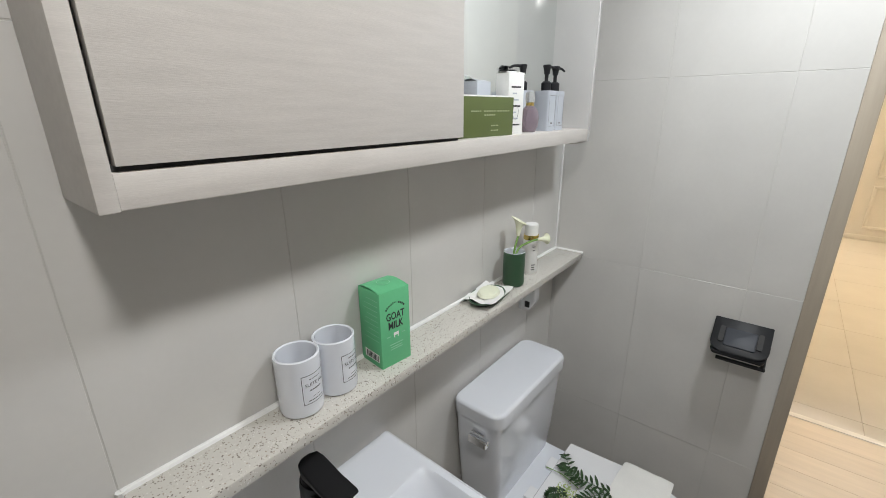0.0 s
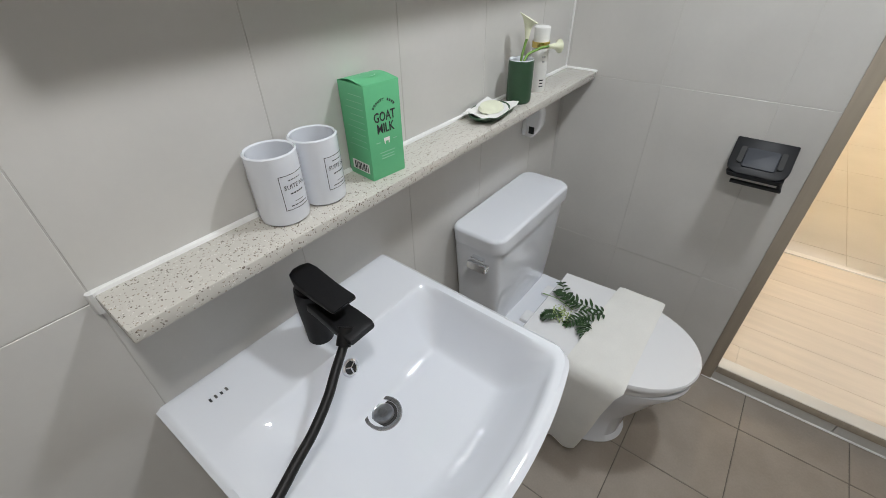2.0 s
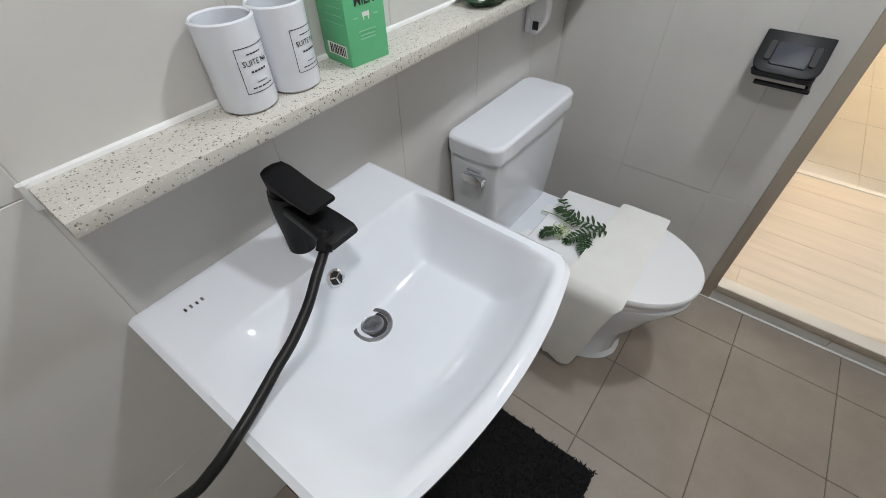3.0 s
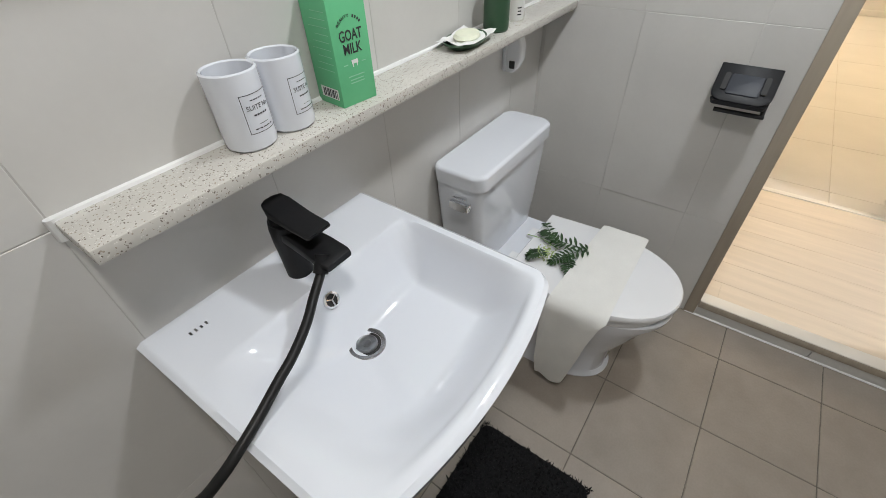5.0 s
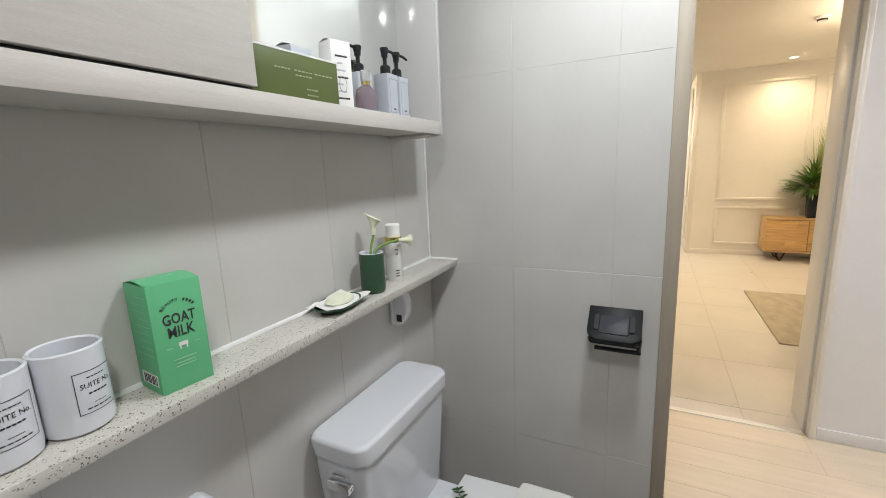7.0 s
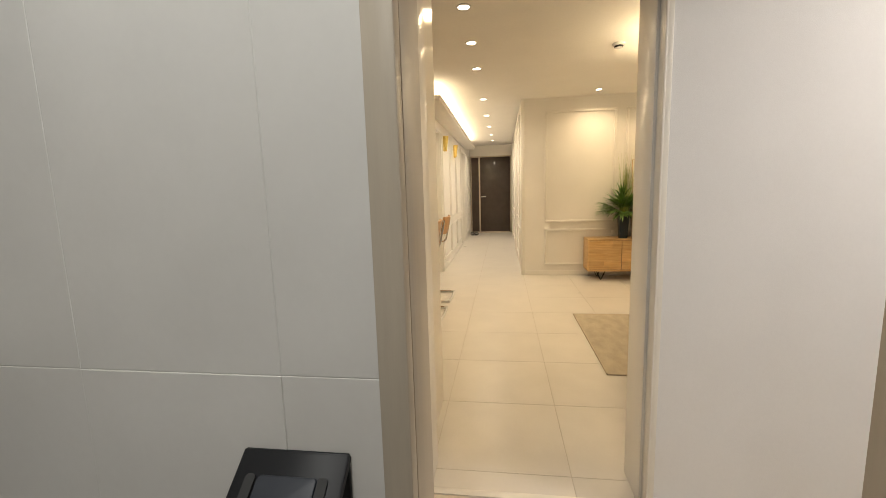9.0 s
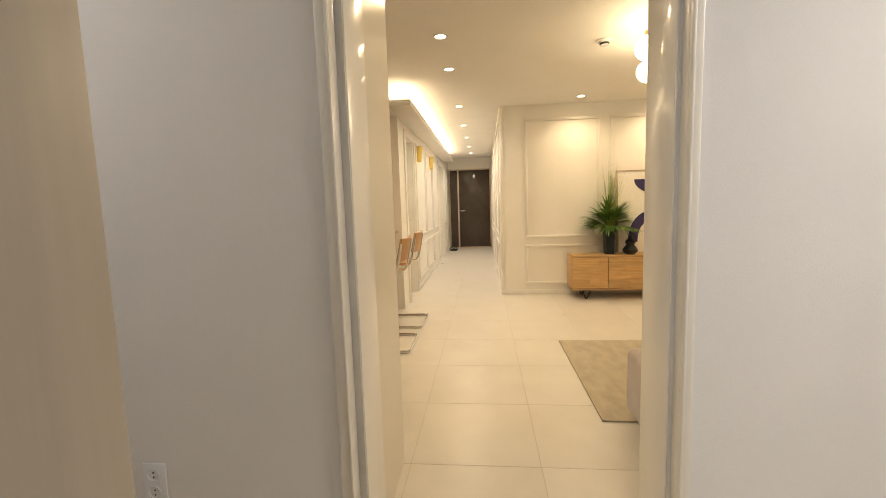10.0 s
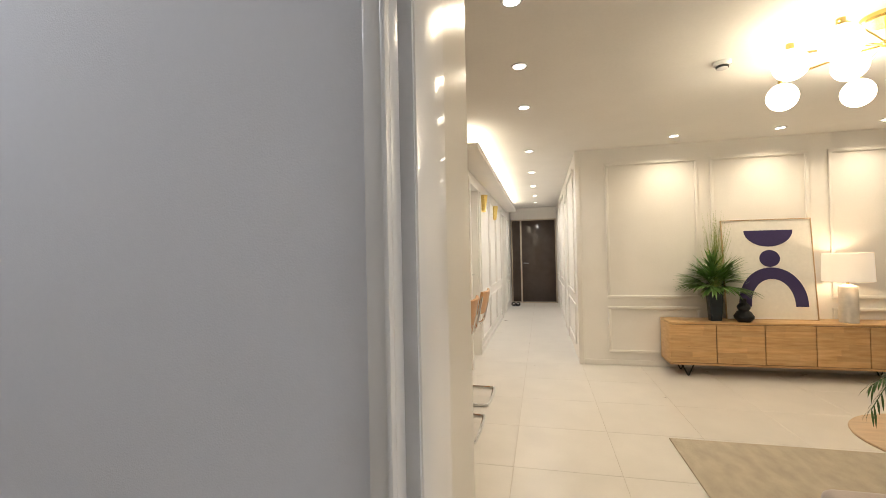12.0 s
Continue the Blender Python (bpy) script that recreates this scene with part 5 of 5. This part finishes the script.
def art_print():
    a = thing("framed_print", "framed abstract print of indigo shapes leaning on the wall", "picture", 5.30, -2.965, 0.535)
    tilt = math.degrees(math.atan2(0.085, 1.0))
    holder = Matrix.Rotation(radians(tilt), 4, "Y")
    w, h = 0.39, 1.0

    def put(ob):
        ob.matrix_local = holder
        return ob

    put(part("backing", box_bm(0.0, 0.012, -w, w, 0.0, h), M_CANVAS, a, "cream print ground"))
    for y0, y1, z0, z1 in ((-w - 0.008, -w, -0.0, h), (w, w + 0.008, -0.0, h), (-w - 0.008, w + 0.008, h, h + 0.008), (-w, w, -0.001, 0.008)):
        put(part("frame_bar", box_bm(-0.008, 0.016, y0, y1, z0, z1), M_WOODT, a, "thin wooden frame", bevel=0.001))

    def shape(pts):
        bm = bmesh.new()
        vs = [bm.verts.new((-0.0025, y, z)) for y, z in pts]
        bm.faces.new(vs)
        ex = bmesh.ops.extrude_face_region(bm, geom=bm.faces[:])
        for e in ex["geom"]:
            if isinstance(e, bmesh.types.BMVert):
                e.co.x += 0.002
        put(part("print_shape", bm, M_PURPLE, a, "indigo printed shape", smooth=False))

    shape([(-0.02 + 0.215 * math.cos(t), 0.895 + 0.165 * math.sin(t)) for t in [math.pi + math.pi * k / 24 for k in range(25)]])
    shape([(-0.02 + 0.09 * math.cos(t), 0.61 + 0.085 * math.sin(t)) for t in [2 * math.pi * k / 32 for k in range(32)]])
    outer = [(-0.025 + 0.30 * math.cos(t), 0.13 + 0.39 * math.sin(t) ** 0.9) for t in [math.pi * k / 28 for k in range(29)]]
    inner = [(-0.025 + 0.19 * math.cos(t), 0.13 + 0.275 * math.sin(t) ** 0.9) for t in [math.pi - math.pi * k / 28 for k in range(29)]]
    shape(outer + inner)


def table_lamp():
    t = thing("table_lamp", "ribbed white ceramic table lamp with a lit drum shade", "table lamp", 5.21, -3.552, 0.535)
    prof = [(0.0, 0.0), (0.07, 0.0)]
    for k in range(17):
        prof += [(0.073, 0.008 + k * 0.02), (0.070, 0.018 + k * 0.02)]
    part("base", lathe_bm(prof + [(0.045, 0.348), (0.03, 0.358), (0.0, 0.362)], 32), M_CREAMP, t, "ribbed white ceramic base")
    part("neck", lathe_bm([(0.010, 0.355), (0.010, 0.43), (0.0, 0.43)], 12), M_GOLD, t)
    sh = part("shade", lathe_bm([(0.188, 0.386), (0.180, 0.650)], 40), M_SHADE, t, "lit cream fabric shade")
    so = sh.modifiers.new("thick", "SOLIDIFY")
    so.thickness = 0.003
    part("bulb", lathe_bm([(0.0, 0.43), (0.02, 0.45), (0.03, 0.49), (0.02, 0.52), (0.0, 0.53)], 16), M_BULB, t, "lit bulb")


def sofa():
    s = thing("sofa", "low mauve-grey upholstered sofa with a backless open end", "sofa", 0, 0, 0)
    part("seat_block", box_bm(1.40, 2.262, -2.79, -1.68, 0.06, 0.41), M_SOFA, s, bevel=0.04, seg=4)
    part("seat_block", box_bm(1.40, 2.262, -3.9, -2.80, 0.06, 0.41), M_SOFA, s, bevel=0.04, seg=4)
    part("backrest", box_bm(1.28, 1.50, -3.9, -2.3, 0.06, 0.74), M_SOFA, s, bevel=0.05, seg=4)
    for x in (1.46, 2.18):
        for y in (-3.84, -1.78):
            part("leg", box_bm(x - 0.025, x + 0.025, y - 0.025, y + 0.025, 0.0, 0.065), M_BLACK, s, bevel=0.004)


def fur_cushion():
    c = thing("fur_cushion", "black long-haired cushion leaning on the sofa", "cushion", 1.88, -1.875, 0.40, 150)
    rnd = random.Random(5)
    bm = bmesh.new()

    def pinch(x, y):
        return x * (1 - 0.16 * (1 - (y / 0.21) ** 2)), y * (1 - 0.16 * (1 - (x / 0.21) ** 2))

    bmesh.ops.create_grid(bm, x_segments=14, y_segments=14, size=0.21)
    top = list(bm.verts)
    me = []
    for v in top:
        k = (1 - (v.co.x / 0.21) ** 4) * (1 - (v.co.y / 0.21) ** 4)
        v.co.x, v.co.y = pinch(v.co.x, v.co.y)
        v.co.z = 0.075 * k + 0.006 * noise.noise(v.co * 30)
    geom = bmesh.ops.duplicate(bm, geom=bm.faces[:])["geom"]
    for e in geom:
        if isinstance(e, bmesh.types.BMVert):
            e.co.z = -e.co.z
    bmesh.ops.remove_doubles(bm, verts=bm.verts[:], dist=0.002)
    body = part("cushion_body", bm, M_FUR, c)
    m = pose(0, 0, 0.118, 0, 0, 0) @ Matrix.Rotation(radians(66), 4, "Y") @ Matrix.Scale(0.62, 4)
    body.matrix_local = m
    verts, faces = [], []
    for k in range(6000):
        x, y, sg = rnd.uniform(-0.21, 0.21), rnd.uniform(-0.21, 0.21), rnd.choice((-1, 1))
        z = sg * 0.075 * (1 - (x / 0.21) ** 4) * (1 - (y / 0.21) ** 4)
        x, y = pinch(x, y)
        i = len(verts)
        d = Vector((x * 0.35 + rnd.gauss(0, 0.02), y * 0.35 + rnd.gauss(0, 0.02), sg * 0.03)).normalized() * rnd.uniform(0.02, 0.035)
        verts += [(x - 0.002, y, z), (x + 0.002, y, z), (x + d.x, y + d.y, z + d.z)]
        faces.append((i, i + 1, i + 2))
    mesh = bpy.data.meshes.new("fur")
    mesh.from_pydata(verts, [], faces)
    mesh.materials.append(M_FUR)
    f = new("fur", mesh)
    f.parent = c
    f.matrix_local = m
    tagged(f, "black fur tufts", kind="stuff")


TABLE = (2.58, -2.365, 0.456)


def coffee_table():
    t = thing("coffee_table", "round pale wood table on a thick cream plaster drum", "coffee table", TABLE[0], TABLE[1], 0.012)
    z = TABLE[2] - 0.012
    part("tabletop", lathe_bm([(0.0, z - 0.022), (0.31, z - 0.022), (0.335, z - 0.012), (0.34, z - 0.004), (0.337, z), (0.0, z)], 64), M_WOODT, t)
    part("drum_base", lathe_bm([(0.0, 0.0), (0.20, 0.0), (0.21, 0.01), (0.21, z - 0.03), (0.20, z - 0.022), (0.0, z - 0.022)], 48), M_CREAMP, t, "cream plaster drum base")


def flower_vase():
    v = thing("flower_vase", "dark green glass vase with white roses and tall grass", "flower vase", 2.49, -2.26, TABLE[2])
    part("glass", lathe_bm([(0.0, 0.0), (0.056, 0.0), (0.068, 0.012), (0.079, 0.05), (0.078, 0.075), (0.064, 0.13), (0.05, 0.195), (0.053, 0.207), (0.047, 0.20), (0.058, 0.13), (0.072, 0.06), (0.0, 0.014)], 36), M_GLASSG, v, "dark green glass")
    rnd = random.Random(9)
    for k in range(30):
        a = 2.4 * k + rnd.uniform(-0.4, 0.4)
        r, top = rnd.uniform(0.05, 0.14), rnd.uniform(0.24, 0.42)
        pts = smooth_path([(0, 0, 0.15), (0.4 * r * math.cos(a), 0.4 * r * math.sin(a), 0.24), (r * math.cos(a), r * math.sin(a), top)], 5)
        bm = tube_bm(pts, 0.002, 5)
        for i in range(4, len(pts)):
            d = (pts[i] - pts[i - 1]).normalized()
            side = d.cross(Vector((0, 0, 1))).normalized()
            for sg in (-1, 1):
                leaf_bm(bm, pts[i], d * 0.6 + side * sg + Vector((0, 0, rnd.uniform(-0.3, 0.3))), (0, 0, 1), rnd.uniform(0.04, 0.075), 0.016, 0.3)
        part("leaf_branch", bm, M_LEAF, v, smooth=False)
    for a, ln, drop in ((1.75, 0.30, 0.12), (1.45, 0.24, 0.05), (2.2, 0.22, 0.10), (-1.5, 0.26, 0.06), (3.4, 0.2, 0.08), (-0.4, 0.22, 0.06)):
        pts = smooth_path([(0, 0, 0.18), (0.35 * ln * math.cos(a), 0.35 * ln * math.sin(a), 0.28), (0.7 * ln * math.cos(a), 0.7 * ln * math.sin(a), 0.29), (ln * math.cos(a), ln * math.sin(a), 0.29 - drop)], 6)
        bm = tube_bm(pts, 0.0016, 5)
        for i in range(6, len(pts)):
            d = (pts[i] - pts[i - 1]).normalized()
            side = d.cross(Vector((0, 0, 1))).normalized()
            for sg in (-1, 1):
                leaf_bm(bm, pts[i], d * 0.9 + side * sg * 0.7 + Vector((0, 0, rnd.uniform(-0.5, 0.1))), (0, 0, 1), rnd.uniform(0.05, 0.08), 0.0035, 0.3)
        part("fern_frond", bm, M_LEAF, v, smooth=False)
    for x, y, z, q in ((-0.05, 0.115, 0.365, 1.0), (-0.05, 0.13, 0.315, 0.9), (0.05, 0.04, 0.41, 0.9)):
        bm = lathe_bm([(0.0, -0.03 * q), (0.018 * q, -0.024 * q), (0.029 * q, -0.006 * q), (0.031 * q, 0.008 * q), (0.025 * q, 0.022 * q), (0.014 * q, 0.029 * q), (0.0, 0.030 * q)], 14, None, (x, y, z))
        for k in range(9):
            a = k * 2.4
            leaf_bm(bm, (x + 0.012 * math.cos(a), y + 0.012 * math.sin(a), z - 0.026), (math.cos(a) * 0.55, math.sin(a) * 0.55, 1.0), (math.cos(a), math.sin(a), 0), 0.05 * q, 0.02 * q, 0.12)
        part("rose", bm, M_WHITEFL, v, "white rose")
    bm = bmesh.new()
    for k in range(170):
        a, r = rnd.uniform(0, 6.28), rnd.uniform(0, 0.11)
        top = Vector((r * math.cos(a), r * math.sin(a) + 0.02, rnd.uniform(0.42, 0.60) if k % 3 else rnd.uniform(0.58, 0.74)))
        tube_bm([(0.02 * math.cos(a), 0.02 * math.sin(a), 0.2), top * 0.55 + Vector((0, 0, 0.1)), top], 0.0017, 3, bm, 0.0004)
    tagged(part("tall_grass", bm, M_STEM, v, "tall green grass"), kind="stuff")


def chandelier():
    c = thing("chandelier", "brass ceiling chandelier with lit round glass globes", "chandelier", 3.02, -2.45, H)
    part("canopy", lathe_bm([(0.0, -0.03), (0.09, -0.03), (0.1, -0.02), (0.1, 0.0)], 32), M_GOLD, c)
    part("rod", lathe_bm([(0.008, -0.13), (0.008, -0.03)], 12), M_GOLD, c)
    part("hub", lathe_bm([(0.0, -0.16), (0.025, -0.15), (0.03, -0.13), (0.0, -0.12)], 20), M_GOLD, c)
    for gx, gy, gz in ((3.42, -2.19, 2.15), (3.47, -2.60, 2.15), (3.30, -2.72, 2.17), (2.72, -2.08, 2.15), (3.05, -2.05, 2.2), (2.62, -2.5, 2.15), (3.0, -2.86, 2.16), (2.75, -2.8, 2.2), (3.2, -2.4, 2.22)):
        x, y, z = gx - 3.02, gy + 2.45, gz - H
        arm = part("arm", tube_bm(smooth_path([(0, 0, -0.14), (x * 0.5, y * 0.5, -0.125), (x, y, -0.13), (x, y, z + 0.085)], 5), 0.006, 8), M_GOLD, c, "brass arm")
        part("socket", lathe_bm([(0.018, 0.075), (0.018, 0.11), (0.0, 0.112)], 14, None, (x, y, z)), M_GOLD, arm)
        part("globe", lathe_bm([(0.080 * math.sin(math.pi * k / 14), -0.080 * math.cos(math.pi * k / 14)) for k in range(15)], 28, None, (x, y, z)), M_BULB, arm, "lit glass globe")


def detector():
    d = thing("smoke_detector", "small white round smoke detector on the ceiling", "smoke detector", 3.38, -1.86, H)
    part("housing", lathe_bm([(0.05, 0.0), (0.05, -0.015), (0.042, -0.022), (0.035, -0.023)], 28), M_SEATP, d)
    part("sensor_ring", lathe_bm([(0.035, -0.02), (0.034, -0.036), (0.0, -0.036)], 28), M_DARK, d, "dark vent ring")
    part("sensor_cap", lathe_bm([(0.030, -0.034), (0.030, -0.040), (0.0, -0.043)], 28), M_SEATP, d)


def counter_chair():
    c = thing("counter_chair", "cantilever chair of chrome tube with honey wood seat and back", "chair", 3.48, -0.063, 0, group="dining chairs")
    w, r = 0.235, 0.0125
    fr = [(-w, -0.02, 0.62), (-w, 0.18, 0.615), (-w, 0.21, 0.58), (-w, 0.21, 0.05), (-w, 0.185, 0.014), (-w, -0.19, 0.014)]
    loop = fr + [(-w + 0.05, -0.245, 0.014), (w - 0.05, -0.245, 0.014)] + [(-x, y, z) for x, y, z in fr[::-1]]
    part("tube_frame", tube_bm(smooth_path(loop, 6), r, 10), M_CHROME, c, "chrome tube frame")
    for sx in (-w, w):
        part("back_tube", tube_bm(smooth_path([(sx, 0.16, 0.617), (sx, -0.10, 0.615), (sx, -0.155, 0.635), (sx, -0.175, 0.70), (sx * 0.98, -0.215, 0.90)], 6), r * 0.9, 10), M_CHROME, c)
    part("seat", loft_bm([[(x, y, z) for x, y in round_rect(-0.2, 0.2, -0.12, 0.22, 0.04)] for z in (0.622, 0.645)]), M_CHAIRW, c, "honey wood seat", bevel=0.006)
    b = part("backrest", loft_bm([[(x, y * 0.02 / 0.02, z) for x, y in ((-0.205, 0.0), (-0.1, -0.02), (0.0, -0.026), (0.1, -0.02), (0.205, 0.0), (0.205, 0.02), (0.1, 0.0), (0.0, -0.006), (-0.1, 0.0), (-0.205, 0.02))] for z in (0.0, 0.19)]), M_CHAIRW, c, "honey wood back panel", bevel=0.004)
    b.matrix_local = pose(0, -0.182, 0.745, 12, 0, 0)
    copy_thing(c, pose(4.165, -0.063, 0))
    t = thing("dining_table", "pale wood counter table beside the chrome chairs", "table", 3.88, 0.50, 0)
    part("tabletop", box_bm(-0.78, 0.79, -0.46, 0.42, 0.885, 0.92), M_WOODT, t, bevel=0.006)
    for x in (-0.72, 0.72):
        for y in (-0.38, 0.36):
            part("leg", box_bm(x - 0.025, x + 0.025, y - 0.025, y + 0.025, 0, 0.885), M_WOODT, t, bevel=0.004)


def slats():
    s = thing("slat_panel", "row of upright brown wooden slats on the dining wall", "slat panel", 0, 0, 0, kind="structure")
    for k in range(30):
        y = 0.10 + k * 0.042
        piece("slat", 0.03, 0.022, 1.245, (4.684, y, 0.925 + 1.245 / 2), M_SLAT, s, 0.002)


def sconces():
    first = None
    for x in (6.08, 7.45):
        if first is None:
            first = thing("wall_sconce", "curved brass wall sconce glowing up and down", "wall lamp", x, 0, 1.92, group="hall sconces")
            bm = bmesh.new()
            rows = []
            for z, r in ((-0.11, 0.045), (0.0, 0.058), (0.11, 0.072)):
                rows.append([bm.verts.new((r * math.cos(math.pi + math.pi * k / 16), r * 1.1 * math.sin(math.pi + math.pi * k / 16) - 0.002, z)) for k in range(17)])
            for a, b in zip(rows, rows[1:]):
                for k in range(16):
                    bm.faces.new((a[k], a[k + 1], b[k + 1], b[k]))
            sh = part("shade", bm, M_GOLD, first, "curved brass shade")
            so = sh.modifiers.new("thick", "SOLIDIFY")
            so.thickness = 0.003
            part("bulb", lathe_bm([(0.0, -0.06), (0.015, -0.04), (0.018, 0.0), (0.015, 0.04), (0.0, 0.06)], 14, None, (0, -0.032, 0)), M_BULB, first, "lit bulb")
            part("wall_plate", box_bm(-0.03, 0.03, -0.006, 0.0, -0.05, 0.05), M_GOLD, first)
        else:
            copy_thing(first, pose(x, 0, 1.92))


def entry_door():
    d = thing("door_entry", "dark bronze glass entrance door with sidelight in a champagne frame", "door", HX - 0.06, 0, 0, kind="structure")
    yl, yr, zt = -0.02, -1.13, 2.1
    for a, b, z0, z1 in ((yl - 0.03, yl, 0, zt), (yr, yr + 0.03, 0, zt), (-0.285, -0.245, 0.03, zt - 0.03), (yr, yl, zt - 0.03, zt), (yr, yl, 0, 0.03)):
        part("frame_bar", box_bm(0.0, 0.05, *sorted((a, b)), z0, z1), M_ALU, d, "champagne frame bar", bevel=0.003)
    part("sidelight", box_bm(0.02, 0.03, -0.245, yl - 0.03, 0.03, zt - 0.03), M_GLASSD, d, "dark glass sidelight")
    leaf = part("door_leaf", box_bm(0.012, 0.036, yr + 0.03, -0.285, 0.03, zt - 0.03), M_GLASSD, d, "dark glass door leaf", bevel=0.002)
    part("handle", tube_bm([(0.012, -0.33, 1.0), (-0.04, -0.33, 1.0), (-0.04, -0.44, 1.0)], 0.011, 10), M_CHROME, leaf, "chrome lever handle")
    part("handle_rose", lathe_bm([(0.025, -0.006), (0.025, 0.006)], 16, None, (0.008, -0.33, 1.0)), M_CHROME, leaf)
    wall("wall_entry_head", HX - 0.06, HX, HY, 0.0, zt, H, M_LPAINT, "cream wall strip over the entrance door")


def slippers():
    first = None
    for y in (-0.09, -0.19):
        if first is None:
            first = thing("slipper", "dark slipper beside the entrance door", "slipper", 10.72, y, 0, 5, group="slippers")
            part("sole", prism_bm([(0.13 * math.cos(a) , 0.045 * math.sin(a)) for a in [2 * math.pi * k / 24 for k in range(24)]], 0, 0.02), M_NAVY, first, bevel=0.004)
            part("strap", tube_bm([(0.04, 0.045 * math.cos(a), 0.015 + 0.055 * math.sin(a)) for a in [math.pi * k / 10 for k in range(11)]], 0.012, 8), M_NAVY, first)
        else:
            copy_thing(first, pose(10.7, y, 0, 0, 0, -6))


def rug():
    r = thing("area_rug", "flat beige woven rug on the cream tiles", "rug", 0, 0, 0)
    part("weave", box_bm(2.215, 3.555, -4.3, -1.55, 0.0, 0.011), M_RUG, r, bevel=0.004)
    for a in (-1.555, -4.295):
        part("binding", tube_bm([(2.22, a, 0.007), (3.55, a, 0.007)], 0.006, 8), M_RUG, r)


def switch(x, y, z):
    s = thing("light_switch", "white wall switch plate", "switch", x, y, z, group="switches")
    part("plate", box_bm(-0.035, 0.035, -0.008, 0.0, -0.06, 0.06), M_SEATP, s, bevel=0.003)
    part("rocker", box_bm(-0.02, 0.02, -0.011, -0.008, -0.035, 0.035), M_SEATP, s, bevel=0.002)


sideboard()
palm_vase()
black_vase()
art_print()
table_lamp()
sofa()
fur_cushion()
coffee_table()
flower_vase()
chandelier()
detector()
counter_chair()
slats()
sconces()
entry_door()
slippers()
rug()
switch(5.90, 0, 1.25)
outlet = thing("wall_outlet", "white double wall outlet low on the papered wall", "outlet", WX0, 0.029, 0.425)
part("plate", box_bm(-0.008, 0.0, -0.036, 0.036, -0.06, 0.06), M_SEATP, outlet, bevel=0.003)
for z in (-0.027, 0.027):
    so = part("socket", lathe_bm([(0.020, 0.0), (0.020, 0.003), (0.017, 0.003), (0.016, -0.0), (0.0, -0.0)], 24), M_SEATP, outlet)
    so.matrix_local = pose(-0.009, 0, z, 0, -90, 0)
    for y in (-0.007, 0.007):
        part("pin_hole", lathe_bm([(0.0028, 0.0), (0.0028, 0.0006), (0.0, 0.0006)], 8, None, (y, 0, 0.0003)), M_DARK, so)
tagged(part("curtain", loft_bm([[(5.3 - 0.3 * k / 24, -4.58 - 0.04 * math.sin(k * 1.9), z) for k in range(25)] + [(5.0 + 0.3 * k / 24, -4.62 - 0.04 * math.sin((24 - k) * 1.9), z) for k in range(25)] for z in (0.02, H - 0.01)]), M_CURTAIN), "brown-gold floor-length curtain at the window side", "curtain")


# ---- pieces of walls and floors ----
def spans(lo, hi, start, step):
    """The stretches between joints at start + k * step, cut to lo..hi."""
    k = math.floor((lo - start) / step)
    while start + k * step < hi - 1e-6:
        a, b = max(start + k * step, lo), min(start + (k + 1) * step, hi)
        if b - a > 0.02:
            yield a, b
        k += 1


G = 0.0013
for z0, z1 in spans(ZB, HB, 0.39, 0.6):
    for a, b in spans(BX0, 0.0, -1.395, 0.298):
        piece("tile", b - a - G, GY, z1 - z0 - G, ((a + b) / 2, GY / 2, (z0 + z1) / 2), M_TILE, wall_bath_n, 0.0008)
    for lo, hi in ((DB1 + 0.036, 0.0), (BY0, DB0 - 0.036)):
        for a, b in spans(lo, hi, -0.608, 0.298):
            lip = 0.0014 if abs(z1 - 0.99) < 0.01 and -0.62 < a < -0.6 else 0.0
            piece("tile", GY, b - a - 0.0009, z1 - z0 - 0.0009, (GY / 2 - lip, (a + b) / 2, (z0 + z1) / 2), M_TILE, wall_bath_e, 0.0008)
for a, b in spans(BX0, 0.0, -0.484, 0.308):
    for c, d in spans(BY0, 0.0, -0.594, 0.304):
        piece("tile", b - a - 0.003, d - c - 0.003, 0.008, ((a + b) / 2, (c + d) / 2, ZB - 0.004), M_BFLOOR, floor_bath, 0.0012)
for a, b in spans(1.078, 11.35, 2.403, 0.6):
    for c, d in spans(-4.8, 2.5, -1.171, 0.6):
        if (a > 5.43 and d < -1.2) or (a > 4.7 and c > 0.14):
            continue
        piece("tile", b - a - 0.002, d - c - 0.002, 0.008, ((a + b) / 2, (c + d) / 2, -0.004), M_LFLOOR, floor_liv, 0.001)
rnd = random.Random(21)
for row, (a, b) in enumerate(spans(0.052, 1.046, 0.052, 0.142)):
    for c, d in spans(-3.5, 0.7, rnd.uniform(-1, 0), 1.2):
        piece("plank", b - a - 0.0009, d - c - 0.0009, 0.008, ((a + b) / 2, (c + d) / 2, -0.004), M_PLANK, floor_bed, 0.0008)
